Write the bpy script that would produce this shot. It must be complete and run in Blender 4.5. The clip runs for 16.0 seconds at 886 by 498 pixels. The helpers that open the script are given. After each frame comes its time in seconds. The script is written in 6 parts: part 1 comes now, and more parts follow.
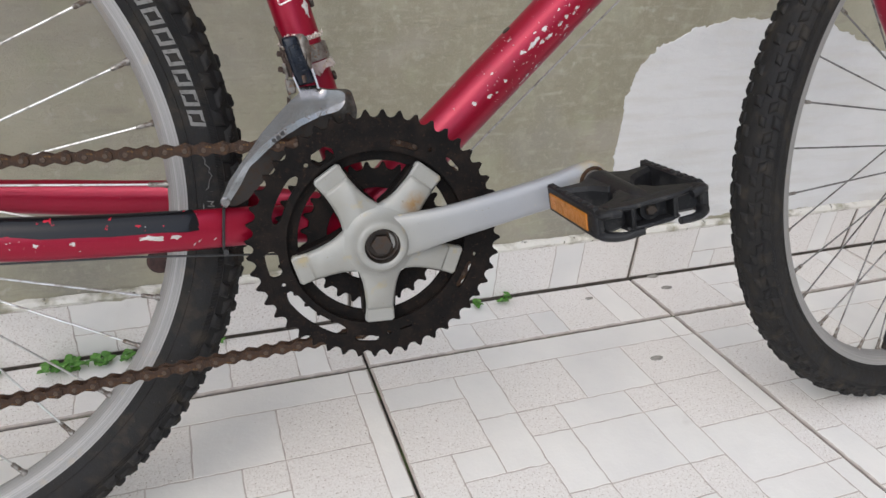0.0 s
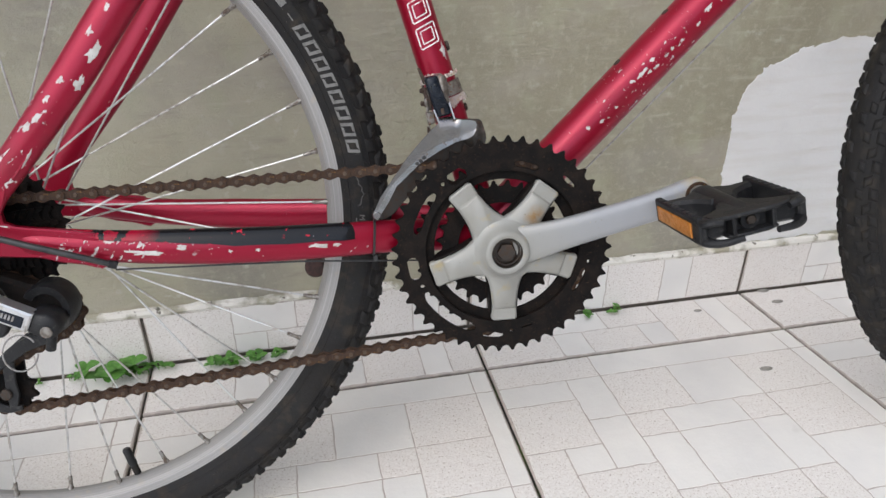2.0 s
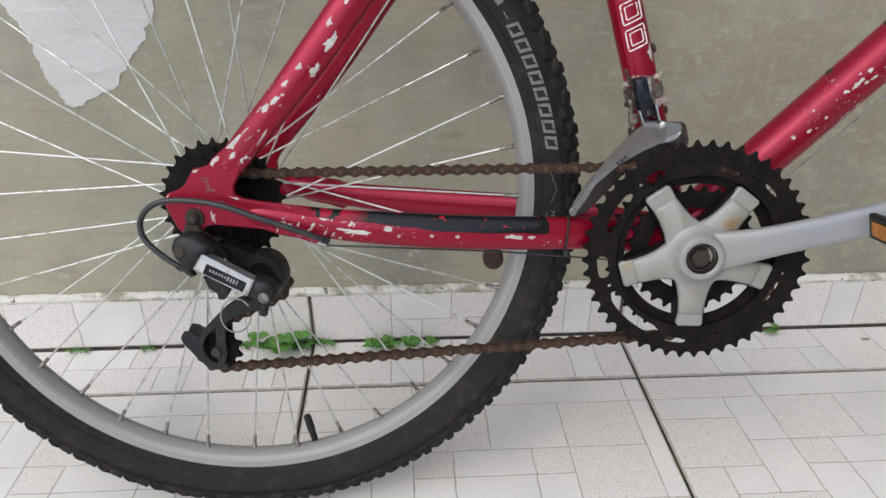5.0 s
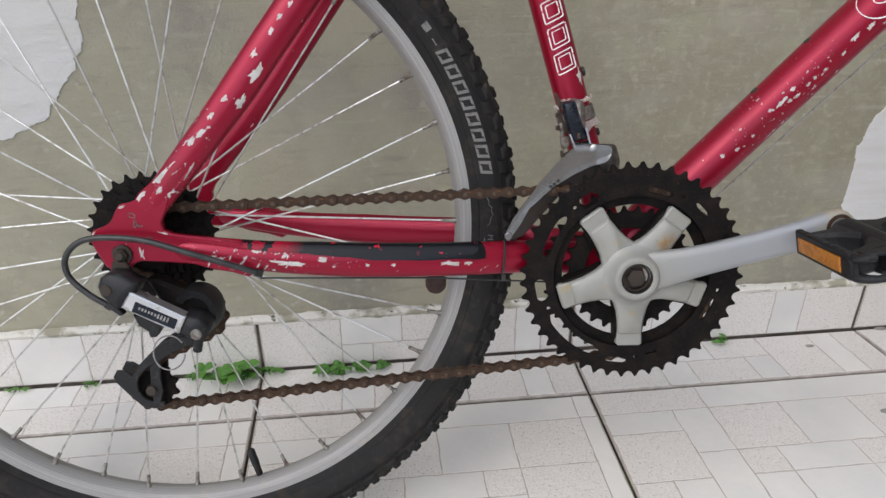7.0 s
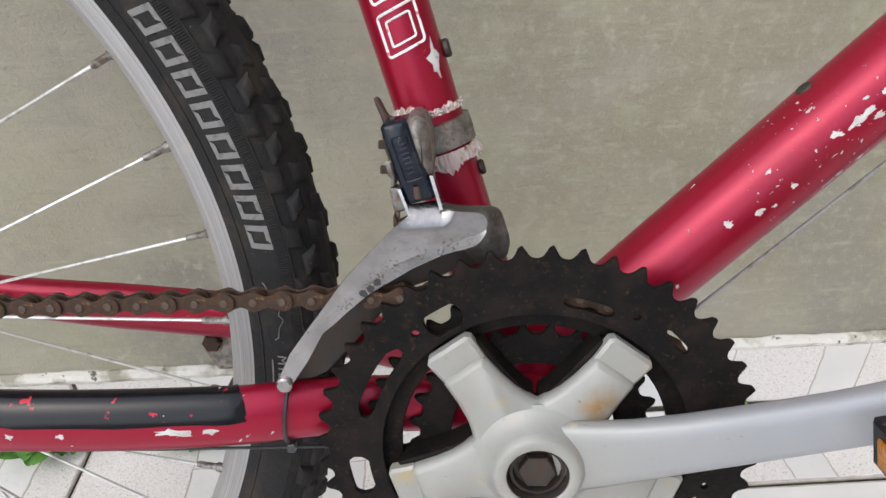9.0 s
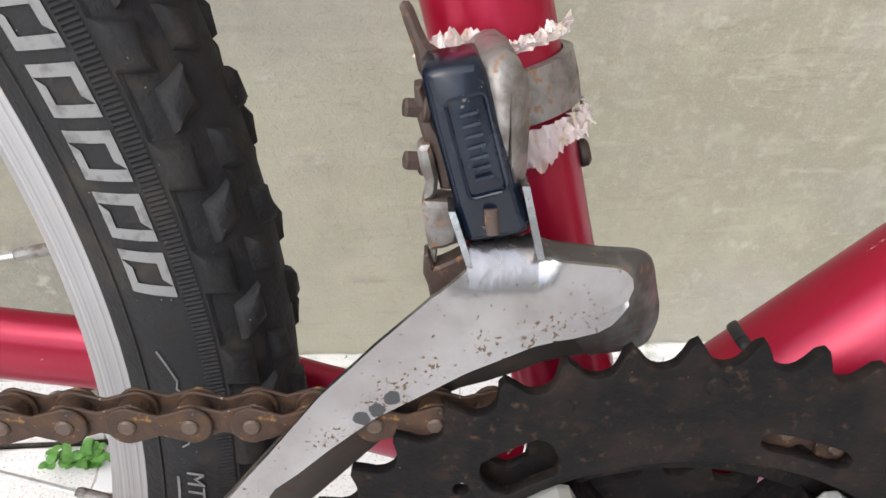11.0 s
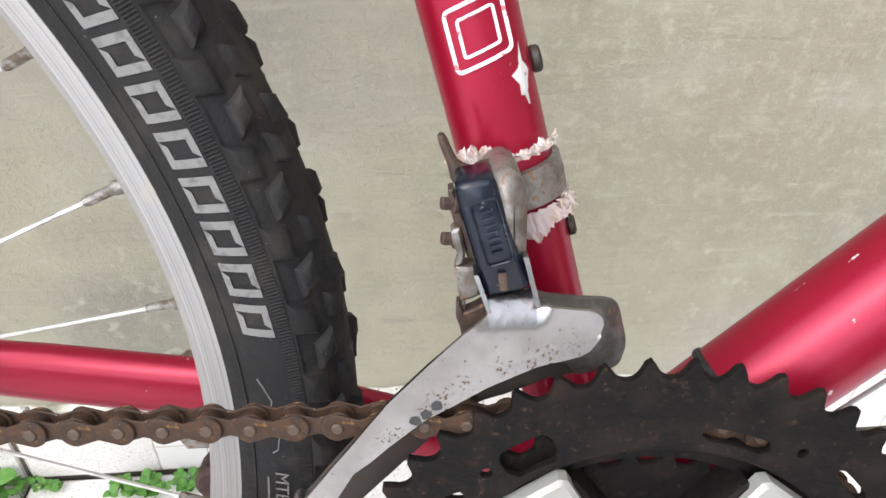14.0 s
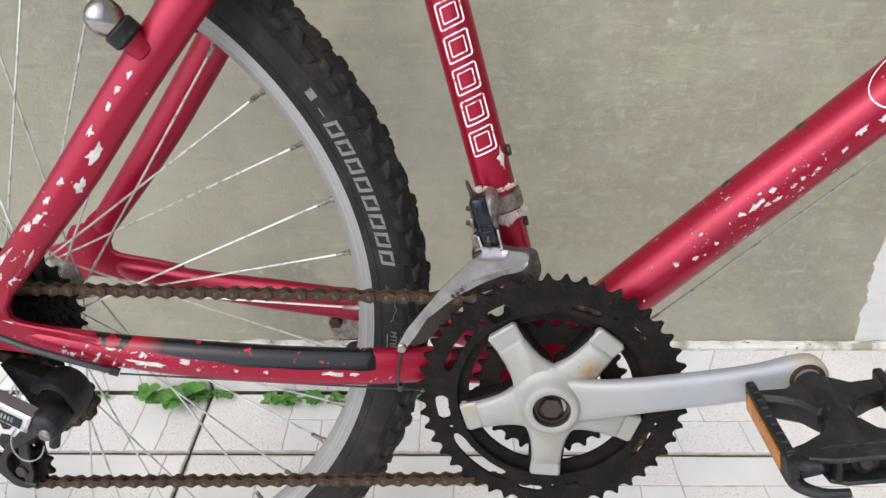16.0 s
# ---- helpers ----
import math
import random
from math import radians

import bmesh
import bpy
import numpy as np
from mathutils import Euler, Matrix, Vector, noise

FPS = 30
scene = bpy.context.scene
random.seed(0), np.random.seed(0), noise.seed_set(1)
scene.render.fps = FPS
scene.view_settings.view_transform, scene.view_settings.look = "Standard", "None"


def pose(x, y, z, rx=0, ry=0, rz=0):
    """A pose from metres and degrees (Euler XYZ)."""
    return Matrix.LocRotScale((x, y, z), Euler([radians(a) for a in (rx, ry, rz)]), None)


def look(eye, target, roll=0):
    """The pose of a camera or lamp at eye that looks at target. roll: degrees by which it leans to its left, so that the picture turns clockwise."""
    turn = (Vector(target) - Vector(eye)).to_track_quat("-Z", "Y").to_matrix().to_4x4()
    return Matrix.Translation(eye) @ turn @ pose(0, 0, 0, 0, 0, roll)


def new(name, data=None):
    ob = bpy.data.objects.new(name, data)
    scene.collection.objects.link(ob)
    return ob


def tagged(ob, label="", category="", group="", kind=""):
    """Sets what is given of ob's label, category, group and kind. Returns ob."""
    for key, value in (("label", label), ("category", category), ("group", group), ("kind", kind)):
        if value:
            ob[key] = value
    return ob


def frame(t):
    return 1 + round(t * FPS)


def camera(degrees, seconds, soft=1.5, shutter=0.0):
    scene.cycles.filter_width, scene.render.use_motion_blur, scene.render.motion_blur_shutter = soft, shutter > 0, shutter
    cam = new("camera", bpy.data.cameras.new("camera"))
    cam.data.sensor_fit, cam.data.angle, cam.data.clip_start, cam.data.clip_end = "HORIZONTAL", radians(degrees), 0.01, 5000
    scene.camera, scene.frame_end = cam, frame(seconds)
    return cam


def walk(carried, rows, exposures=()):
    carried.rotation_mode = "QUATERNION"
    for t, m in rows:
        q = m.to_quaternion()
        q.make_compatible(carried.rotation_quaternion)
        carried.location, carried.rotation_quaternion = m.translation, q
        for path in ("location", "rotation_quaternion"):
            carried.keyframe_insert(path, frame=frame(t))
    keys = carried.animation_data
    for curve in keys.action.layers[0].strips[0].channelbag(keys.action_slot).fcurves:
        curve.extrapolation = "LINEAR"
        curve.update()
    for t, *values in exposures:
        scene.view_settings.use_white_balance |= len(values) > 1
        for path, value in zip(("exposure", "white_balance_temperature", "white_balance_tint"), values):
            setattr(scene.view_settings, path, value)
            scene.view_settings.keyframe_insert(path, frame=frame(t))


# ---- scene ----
from mathutils.bvhtree import BVHTree

cam = camera(64.61, 16.0)
PATH = [
    # seconds, x, y, z, yaw, pitch, roll
    (0.0, 0.2878, -0.5491, 0.5741, -22.21, -30.55, 4.98),
    (0.5, 0.2724, -0.5929, 0.5768, -25.99, -27.80, 6.19),
    (1.0, 0.2794, -0.6050, 0.5987, -23.96, -27.77, 4.46),
    (1.5, 0.2685, -0.6162, 0.6088, -16.97, -28.60, 1.85),
    (2.0, 0.2490, -0.6166, 0.6042, -12.38, -29.23, 0.26),
    (2.5, 0.2324, -0.6158, 0.6076, -9.68, -29.42, 0.13),
    (3.0, 0.1947, -0.6116, 0.6149, -7.07, -28.88, 0.31),
    (3.5, 0.1662, -0.6150, 0.6076, -3.94, -29.25, -0.32),
    (4.0, 0.1560, -0.6206, 0.6068, -2.91, -29.24, -0.30),
    (4.2, 0.1623, -0.6240, 0.6028, -2.99, -28.76, 0.09),
    (6.5, 0.1708, -0.6225, 0.6006, -4.08, -28.75, -0.82),
    (7.0, 0.1948, -0.6159, 0.6106, -6.04, -27.74, -0.36),
    (7.5, 0.2809, -0.5666, 0.5936, -8.41, -26.96, 0.75),
    (7.6, 0.3116, -0.5400, 0.5955, -8.39, -27.07, -0.10),
    (8.0, 0.3707, -0.4923, 0.6605, -2.69, -33.86, -2.83),
    (8.5, 0.3650, -0.3843, 0.6246, -2.60, -35.26, -1.16),
    (8.7, 0.3724, -0.3505, 0.5936, -1.62, -33.37, -1.90),
    (10.8, 0.3507, -0.1652, 0.4924, -8.45, -39.48, 4.53),
    (11.0, 0.3470, -0.1611, 0.4951, -8.31, -39.17, 4.25),
    (11.5, 0.3440, -0.1610, 0.4979, -8.05, -38.03, 3.78),
    (12.0, 0.3440, -0.1580, 0.4976, -7.86, -37.44, 3.13),
    (12.5, 0.3447, -0.1586, 0.5007, -7.90, -36.61, 2.99),
    (13.0, 0.3455, -0.1613, 0.4996, -7.95, -36.30, 2.76),
    (13.5, 0.3475, -0.1665, 0.5015, -7.49, -35.99, 2.52),
    (14.0, 0.3374, -0.2052, 0.5368, -6.40, -36.22, 1.79),
    (14.5, 0.3293, -0.2731, 0.5636, -4.24, -38.46, 1.39),
    (14.8, 0.3321, -0.3212, 0.5826, -1.90, -37.03, 0.05),
    (15.0, 0.3287, -0.3403, 0.5972, -2.66, -37.03, 0.64),
    (15.5, 0.3319, -0.4041, 0.6400, -1.19, -34.94, 0.42),
    (16.0, 0.3443, -0.4658, 0.6839, 0.76, -34.03, -0.41),
]
EXPOSURES = [(t, ev, 5880, 8) for t, ev in ((0.0, 0.02), (0.5, 0.02), (2.5, 0.10), (3.5, 0.13), (4.0, -0.06), (7.0, -0.12), (8.0, -0.22), (8.7, 0.14), (10.8, 0.90), (12.5, 0.95), (14.5, 1.01), (15.5, 0.57), (16.0, 0.42))]


def eye_pose(x, y, z, yaw, pitch, roll):
    return pose(x, y, z) @ pose(0, 0, 0, 0, 0, yaw) @ pose(0, 0, 0, 90 + pitch) @ pose(0, 0, 0, 0, 0, roll)


walk(cam, [(t, eye_pose(*row)) for t, *row in PATH], EXPOSURES)

# ---- daylight: a bright overcast sky over an open yard ----
SUN_HIGH, SUN_TURN = 48.0, 222.0
world = bpy.data.worlds.new("sky")
scene.world = world
world.use_nodes = True
wn, wl = world.node_tree.nodes, world.node_tree.links
sky = wn.new("ShaderNodeTexSky")
sky.sky_type, sky.sun_disc = "NISHITA", False
sky.sun_elevation, sky.sun_rotation = radians(SUN_HIGH), radians(SUN_TURN)
sky.air_density, sky.dust_density = 1.0, 4.0
wn["Background"].inputs["Strength"].default_value = 0.15
wl.new(sky.outputs[0], wn["Background"].inputs["Color"])
sun = new("sun", bpy.data.lights.new("sun", "SUN"))
sun.data.energy, sun.data.angle, sun.data.color = 1.5, radians(100), (1.0, 0.96, 0.90)
sa, se = radians(SUN_TURN), radians(SUN_HIGH)
SUN_FROM = Vector((math.sin(sa) * math.cos(se), math.cos(sa) * math.cos(se), math.sin(se)))
sun.matrix_world = look(SUN_FROM * 5, (0, 0, 0))


# ---- materials ----
class Mat:
    """A node material built up in layers over object coordinates."""

    def __init__(self, name, color, rough=0.5, metal=0.0, coat=0.0, spec=0.5):
        self.m = bpy.data.materials.new(name)
        self.m.use_nodes = True
        self.n, self.l = self.m.node_tree.nodes, self.m.node_tree.links
        self.b = self.n["Principled BSDF"]
        self.b.inputs["Base Color"].default_value = (*color, 1)
        self.b.inputs["Roughness"].default_value = rough
        self.b.inputs["Metallic"].default_value = metal
        self.b.inputs["Coat Weight"].default_value = coat
        self.b.inputs["Specular IOR Level"].default_value = spec
        self.b.inputs["Coat Roughness"].default_value = 0.12
        self.co = self.n.new("ShaderNodeTexCoord").outputs["Object"]
        self.h = None

    def val(self, v, sock):
        if isinstance(v, (int, float)):
            sock.default_value = v
        elif isinstance(v, tuple):
            sock.default_value = v if len(v) == 4 else (*v, 1) if sock.type == "RGBA" else v
        else:
            self.l.new(v, sock)

    def math(self, op, a, b=0.0, c=0.0, clamp=False):
        x = self.n.new("ShaderNodeMath")
        x.operation, x.use_clamp = op, clamp
        for v, s in zip((a, b, c), x.inputs):
            self.val(v, s)
        return x.outputs[0]

    def ramp(self, v, lo, hi, a=0.0, b=1.0):
        x = self.n.new("ShaderNodeMapRange")
        for k, w in (("Value", v), ("From Min", lo), ("From Max", hi), ("To Min", a), ("To Max", b)):
            self.val(w, x.inputs[k])
        return x.outputs[0]

    def noise(self, scale, lo=0.0, hi=1.0, detail=4.0, stretch=None, at=None, rough=0.55, off=0.0, along=None):
        v = at or self.co
        if along:
            g = self.n.new("ShaderNodeMapping")
            g.vector_type = "TEXTURE"
            g.inputs["Rotation"].default_value = (0, radians(-along[0]), 0)
            g.inputs["Scale"].default_value = (along[1], 1, 1)
            self.l.new(v, g.inputs["Vector"])
            v = g.outputs[0]
        if stretch or off:
            g = self.n.new("ShaderNodeMapping")
            g.inputs["Scale"].default_value = stretch or (1, 1, 1)
            g.inputs["Location"].default_value = (off, off * 1.7, off * 0.6)
            self.l.new(v, g.inputs["Vector"])
            v = g.outputs[0]
        x = self.n.new("ShaderNodeTexNoise")
        x.inputs["Scale"].default_value, x.inputs["Detail"].default_value = scale, detail
        x.inputs["Roughness"].default_value = rough
        self.l.new(v, x.inputs["Vector"])
        return self.ramp(x.outputs["Fac"], lo, hi)

    def cells(self, scale, lo, hi):
        x = self.n.new("ShaderNodeTexVoronoi")
        x.inputs["Scale"].default_value = scale
        self.l.new(self.co, x.inputs["Vector"])
        return self.ramp(x.outputs["Distance"], lo, hi)

    def xyz(self):
        x = self.n.new("ShaderNodeSeparateXYZ")
        self.l.new(self.co, x.inputs[0])
        return x.outputs

    def near(self, place, full, none, stretch=(1, 1, 1)):
        """1 within full metres of a place, falling to 0 at none metres."""
        s = self.n.new("ShaderNodeVectorMath")
        s.operation = "SUBTRACT"
        self.l.new(self.co, s.inputs[0])
        s.inputs[1].default_value = place
        k = self.n.new("ShaderNodeVectorMath")
        k.operation = "MULTIPLY"
        self.l.new(s.outputs[0], k.inputs[0])
        k.inputs[1].default_value = stretch
        d = self.n.new("ShaderNodeVectorMath")
        d.operation = "LENGTH"
        self.l.new(k.outputs[0], d.inputs[0])
        return self.ramp(d.outputs["Value"], none, full)

    def random(self):
        return self.n.new("ShaderNodeObjectInfo").outputs["Random"]

    def _under(self, key):
        s = self.b.inputs[key]
        if s.links:
            return s.links[0].from_socket
        v = s.default_value
        return tuple(v) if hasattr(v, "__len__") else v

    def over(self, fac, color=None, rough=None, metal=None):
        """Lays a colour, roughness or metal over what is there, by a mask."""
        if color is not None:
            x = self.n.new("ShaderNodeMix")
            x.data_type = "RGBA"
            self.val(fac, x.inputs[0])
            self.val(self._under("Base Color"), x.inputs[6])
            self.val(color, x.inputs[7])
            self.l.new(x.outputs[2], self.b.inputs["Base Color"])
        for key, v in (("Roughness", rough), ("Metallic", metal)):
            if v is not None:
                x = self.n.new("ShaderNodeMix")
                self.val(fac, x.inputs[0])
                self.val(self._under(key), x.inputs[2])
                self.val(v, x.inputs[3])
                self.l.new(x.outputs[0], self.b.inputs[key])
        return self

    def bump(self, height, depth):
        x = self.n.new("ShaderNodeBump")
        x.inputs["Strength"].default_value, x.inputs["Distance"].default_value = 1.0, depth
        self.l.new(height, x.inputs["Height"])
        if self.h:
            self.l.new(self.h, x.inputs["Normal"])
        self.h = x.outputs[0]
        self.l.new(self.h, self.b.inputs["Normal"])
        return self


# wall plaster, green-grey with trowel marks and smudges
m_wall = Mat("wall_plaster", (0.412, 0.390, 0.294), 0.9)
m_wall.over(m_wall.noise(4.5, 0.38, 0.68), (0.372, 0.352, 0.264))
m_wall.over(m_wall.noise(11, 0.48, 0.74, off=1.0), (0.448, 0.428, 0.332))
# yellower and darker towards the end of the yard: dimmer light put into the colour
painted_shade = m_wall.math("ADD", m_wall.near((0.70, 0.209, 0.42), 0.05, 0.52, (1, 1, 1.15)), m_wall.math("MULTIPLY", m_wall.math("SUBTRACT", m_wall.noise(7, off=9.0), 0.5), 0.9))
m_wall.over(m_wall.ramp(painted_shade, 0.15, 0.65, 0.0, 0.85), (0.272, 0.253, 0.182))
m_wall.over(m_wall.noise(3.6, 0.57, 0.66, off=3.0, detail=3), (0.292, 0.276, 0.228))
m_wall.over(m_wall.noise(13, 0.56, 0.82, off=21.0, detail=3), (0.308, 0.288, 0.228))
m_wall.over(m_wall.noise(38, 0.52, 0.95), (0.432, 0.408, 0.308))
m_wall.over(m_wall.math("MULTIPLY", m_wall.noise(55, 0.58, 0.66, detail=6, off=15.0), m_wall.noise(6, 0.5, 0.6, off=30.0)), (0.456, 0.440, 0.360))
m_wall.over(m_wall.noise(700, 0.50, 1.05, off=8.0), (0.432, 0.412, 0.324))
m_wall.over(m_wall.noise(420, 0.60, 1.05, off=2.0), (0.260, 0.244, 0.186))
# trowel marks: level streaks, greyer and greener smears
m_wall.over(m_wall.noise(9, 0.50, 0.80, detail=5, stretch=(0.6, 1, 1.2), off=41.0), (0.372, 0.345, 0.296))
m_wall.over(m_wall.noise(16, 0.54, 0.86, detail=5, off=47.0), (0.385, 0.388, 0.270))
m_wall.over(m_wall.noise(95, 0.58, 0.86, detail=5, stretch=(0.22, 1, 1.2), off=52.0), (0.452, 0.430, 0.338))
m_wall.over(m_wall.noise(80, 0.60, 0.88, detail=5, stretch=(0.2, 1, 1.3), off=58.0), (0.290, 0.268, 0.215))
m_wall.over(m_wall.noise(110, 0.54, 0.82, detail=6, off=5.0), (0.424, 0.400, 0.308))
m_wall.bump(m_wall.noise(80, detail=6, stretch=(0.22, 1, 1.2), off=6.0), 0.0024).bump(m_wall.noise(950, detail=8, rough=0.65), 0.0008).bump(m_wall.noise(30), 0.0024).bump(m_wall.noise(230, detail=5), 0.0008)

m_concrete = Mat("dull_concrete", (0.36, 0.345, 0.31), 0.9)
m_concrete.over(m_concrete.noise(3, 0.4, 0.7), (0.40, 0.38, 0.34))
# pale plaster of the added south wall, light so that it bounces and reflects
m_added_wall = Mat("added_wall_plaster", (0.66, 0.645, 0.60), 0.9)
m_added_wall.over(m_added_wall.noise(3, 0.4, 0.7), (0.60, 0.58, 0.54))
m_added_wall.bump(m_added_wall.noise(200), 0.002)

m_patch = Mat("white_filler", (0.70, 0.70, 0.695), 0.85)
m_patch.over(m_patch.noise(9, 0.45, 0.75), (0.63, 0.63, 0.625))
m_patch.over(m_patch.noise(120, 0.75, 0.79), (0.45, 0.45, 0.42))
m_patch.over(m_patch.noise(30, 0.45, 0.7, stretch=(0.3, 1, 2.5), off=3), (0.64, 0.63, 0.605))
m_patch.bump(m_patch.noise(40, stretch=(0.5, 1, 1.4), detail=6), 0.004).bump(m_patch.noise(420), 0.0006)

m_rim_plaster = Mat("base_bead_plaster", (0.72, 0.70, 0.64), 0.9)
m_rim_plaster.over(m_rim_plaster.noise(26, 0.5, 0.62), (0.36, 0.34, 0.26))
m_rim_plaster.over(m_rim_plaster.noise(90, 0.63, 0.68, off=2), (0.14, 0.13, 0.10))
m_rim_plaster.bump(m_rim_plaster.noise(90), 0.003)

# glazed floor tiles with a printed patchwork of pale stones
m_tile_line = Mat("tile_print_line", (0.42, 0.375, 0.340), 0.55)
m_tile_line.over(m_tile_line.noise(60, 0.42, 0.7), (0.58, 0.525, 0.485))
m_tile_white = Mat("tile_white", (0.790, 0.772, 0.738), 0.42)
m_tile_white.over(m_tile_white.noise(5, 0.4, 0.8), (0.64, 0.63, 0.615))
m_tile_white.over(m_tile_white.noise(300, 0.73, 0.76), (0.35, 0.31, 0.28))
m_tile_white.over(m_tile_white.noise(17, 0.66, 0.8, off=5), (0.60, 0.58, 0.55), 0.5)
m_tile_white.bump(m_tile_white.noise(24), 0.0009).bump(m_tile_white.noise(300), 0.0002)
m_tile_stone = Mat("tile_speckled", (0.745, 0.718, 0.687), 0.45)
m_tile_stone.over(m_tile_stone.noise(380, 0.50, 0.66, detail=2), (0.66, 0.622, 0.583))
m_tile_stone.over(m_tile_stone.noise(480, 0.63, 0.69, detail=2, off=4), (0.38, 0.32, 0.275))
m_tile_stone.over(m_tile_stone.noise(260, 0.60, 0.68, detail=2, off=9), (0.80, 0.77, 0.74))
m_tile_stone.bump(m_tile_stone.noise(380), 0.0004).bump(m_tile_stone.noise(30), 0.0008)
m_grout = Mat("dirty_joint", (0.022, 0.020, 0.017), 0.95)
m_grout.over(m_grout.noise(14, 0.5, 0.6), (0.055, 0.075, 0.02))
m_grout.over(m_grout.noise(9, 0.60, 0.70, off=6), (0.10, 0.085, 0.065))
m_grout.bump(m_grout.noise(300), 0.003)

m_bed = Mat("tan_joint", (0.10, 0.085, 0.068), 0.9)
m_bed.over(m_bed.noise(60, 0.45, 0.65), (0.05, 0.044, 0.035))
m_bed.bump(m_bed.noise(300), 0.002)

m_flake = Mat("grey_plaster_flake", (0.33, 0.315, 0.285), 0.9)
m_flake.over(m_flake.noise(200, 0.45, 0.65), (0.22, 0.21, 0.19))
m_flake.bump(m_flake.noise(400), 0.001)

m_leaf = Mat("weed_leaf", (0.075, 0.20, 0.025), 0.5)
m_leaf.over(m_leaf.noise(160, 0.4, 0.7), (0.13, 0.30, 0.05))
m_leaf.b.inputs["Subsurface Weight"].default_value = 0.15
m_leaf.b.inputs["Subsurface Radius"].default_value = (0.002, 0.004, 0.001)

# bicycle paints, metals, rubber
CHIP_ZONES = [  # place, full, none, stretch: where the red paint is scratched all over
    ((0.030, -0.068, 0.060), 0.010, 0.034, (1.2, 0.6, 0.8)),
    ((0.055, -0.066, 0.090), 0.004, 0.030, (1, 0.6, 0.8)),
    ((0.110, -0.066, -0.014), 0.010, 0.050, (0.5, 0.6, 2.2)),
    ((0.545, -0.015, 0.090), 0.0, 0.036, (1, 0.6, 1)),
    ((0.590, -0.015, 0.135), 0.0, 0.034, (1, 0.6, 1)),
]
m_red = Mat("red_frame_paint", (0.262, 0.0026, 0.0185), 0.33, 0.36, 0.16, 0.55)
m_red.b.inputs["Specular Tint"].default_value = (1.0, 0.60, 0.86, 1)
m_red.b.inputs["Coat Roughness"].default_value = 0.16
m_red.over(m_red.noise(6, 0.4, 0.7), (0.235, 0.0022, 0.0155))
m_red.over(m_red.noise(700, 0.55, 0.8), (0.285, 0.0045, 0.026))
zone = None
for chip_at, chip_full, chip_none, chip_k in CHIP_ZONES:
    z1 = m_red.near(chip_at, chip_full, chip_none, chip_k)
    zone = z1 if zone is None else m_red.math("MAXIMUM", zone, z1)
scratch = m_red.ramp(m_red.math("ADD", m_red.noise(190, detail=6, rough=0.55, along=(50, 2.2)), m_red.math("MULTIPLY", zone, 0.12)), 0.705, 0.718)
few = m_red.math("MULTIPLY", m_red.noise(420, 0.70, 0.71, detail=2, off=31), m_red.ramp(zone, 0.02, 0.3))
chip = m_red.math("MAXIMUM", scratch, few)
m_red.over(m_red.math("MULTIPLY", m_red.noise(40, 0.45, 0.6, off=4), m_red.math("MULTIPLY", zone, 0.6)), (0.20, 0.012, 0.02), 0.5)
chip_mix = m_red.n.new("ShaderNodeMix")
chip_mix.data_type = "RGBA"
m_red.val(m_red.noise(160, 0.4, 0.65, off=21), chip_mix.inputs[0])
m_red.val((0.56, 0.55, 0.53), chip_mix.inputs[6])
m_red.val((0.40, 0.385, 0.36), chip_mix.inputs[7])
m_red.over(chip, chip_mix.outputs[2], 0.55, 0.0)
m_red.bump(m_red.math("MULTIPLY", chip, -1.0), 0.0003)

m_chip = Mat("bare_primer", (0.56, 0.55, 0.53), 0.6)
m_chip.over(m_chip.noise(160, 0.4, 0.65, off=21), (0.41, 0.395, 0.37))
m_chip.over(m_chip.noise(500, 0.62, 0.70, off=5), (0.24, 0.20, 0.17))
m_black_paint = Mat("black_over_paint", (0.006, 0.006, 0.0075), 0.14, 0.0, 0.0, 0.30)
m_black_paint.over(m_black_paint.noise(120, 0.67, 0.68, detail=5), (0.45, 0.01, 0.03))
m_black_paint.over(m_black_paint.math("MULTIPLY", m_black_paint.noise(70, 0.46, 0.48, detail=5, off=3), m_black_paint.near((0.085, -0.066, -0.006), 0.035, 0.055)), (0.28, 0.004, 0.022))
m_black_paint.over(m_black_paint.noise(150, 0.72, 0.73, detail=5, off=5), (0.6, 0.58, 0.55), 0.5)

m_rubber = Mat("tyre_rubber", (0.0135, 0.0130, 0.0132), 0.66, spec=0.22)
m_rubber.over(m_rubber.noise(30, 0.5, 0.75), (0.021, 0.0195, 0.018), 0.85)
m_rubber.over(m_rubber.noise(70, 0.54, 0.72, off=3), (0.034, 0.030, 0.0255), 0.95)
m_rubber.over(m_rubber.noise(900, 0.72, 0.75, off=7), (0.24, 0.22, 0.19))
m_rubber.over(m_rubber.noise(160, 0.52, 0.78, off=9), (0.023, 0.021, 0.018), 0.95)
m_rubber.over(m_rubber.noise(48, 0.56, 0.70, detail=5, off=15), (0.040, 0.034, 0.027), 0.95)
m_rubber.bump(m_rubber.noise(600), 0.0004).bump(m_rubber.noise(140), 0.0006)

m_letter = Mat("tyre_print", (0.165, 0.162, 0.154), 0.8)
m_letter.over(m_letter.noise(260, 0.50, 0.66), (0.105, 0.102, 0.096))

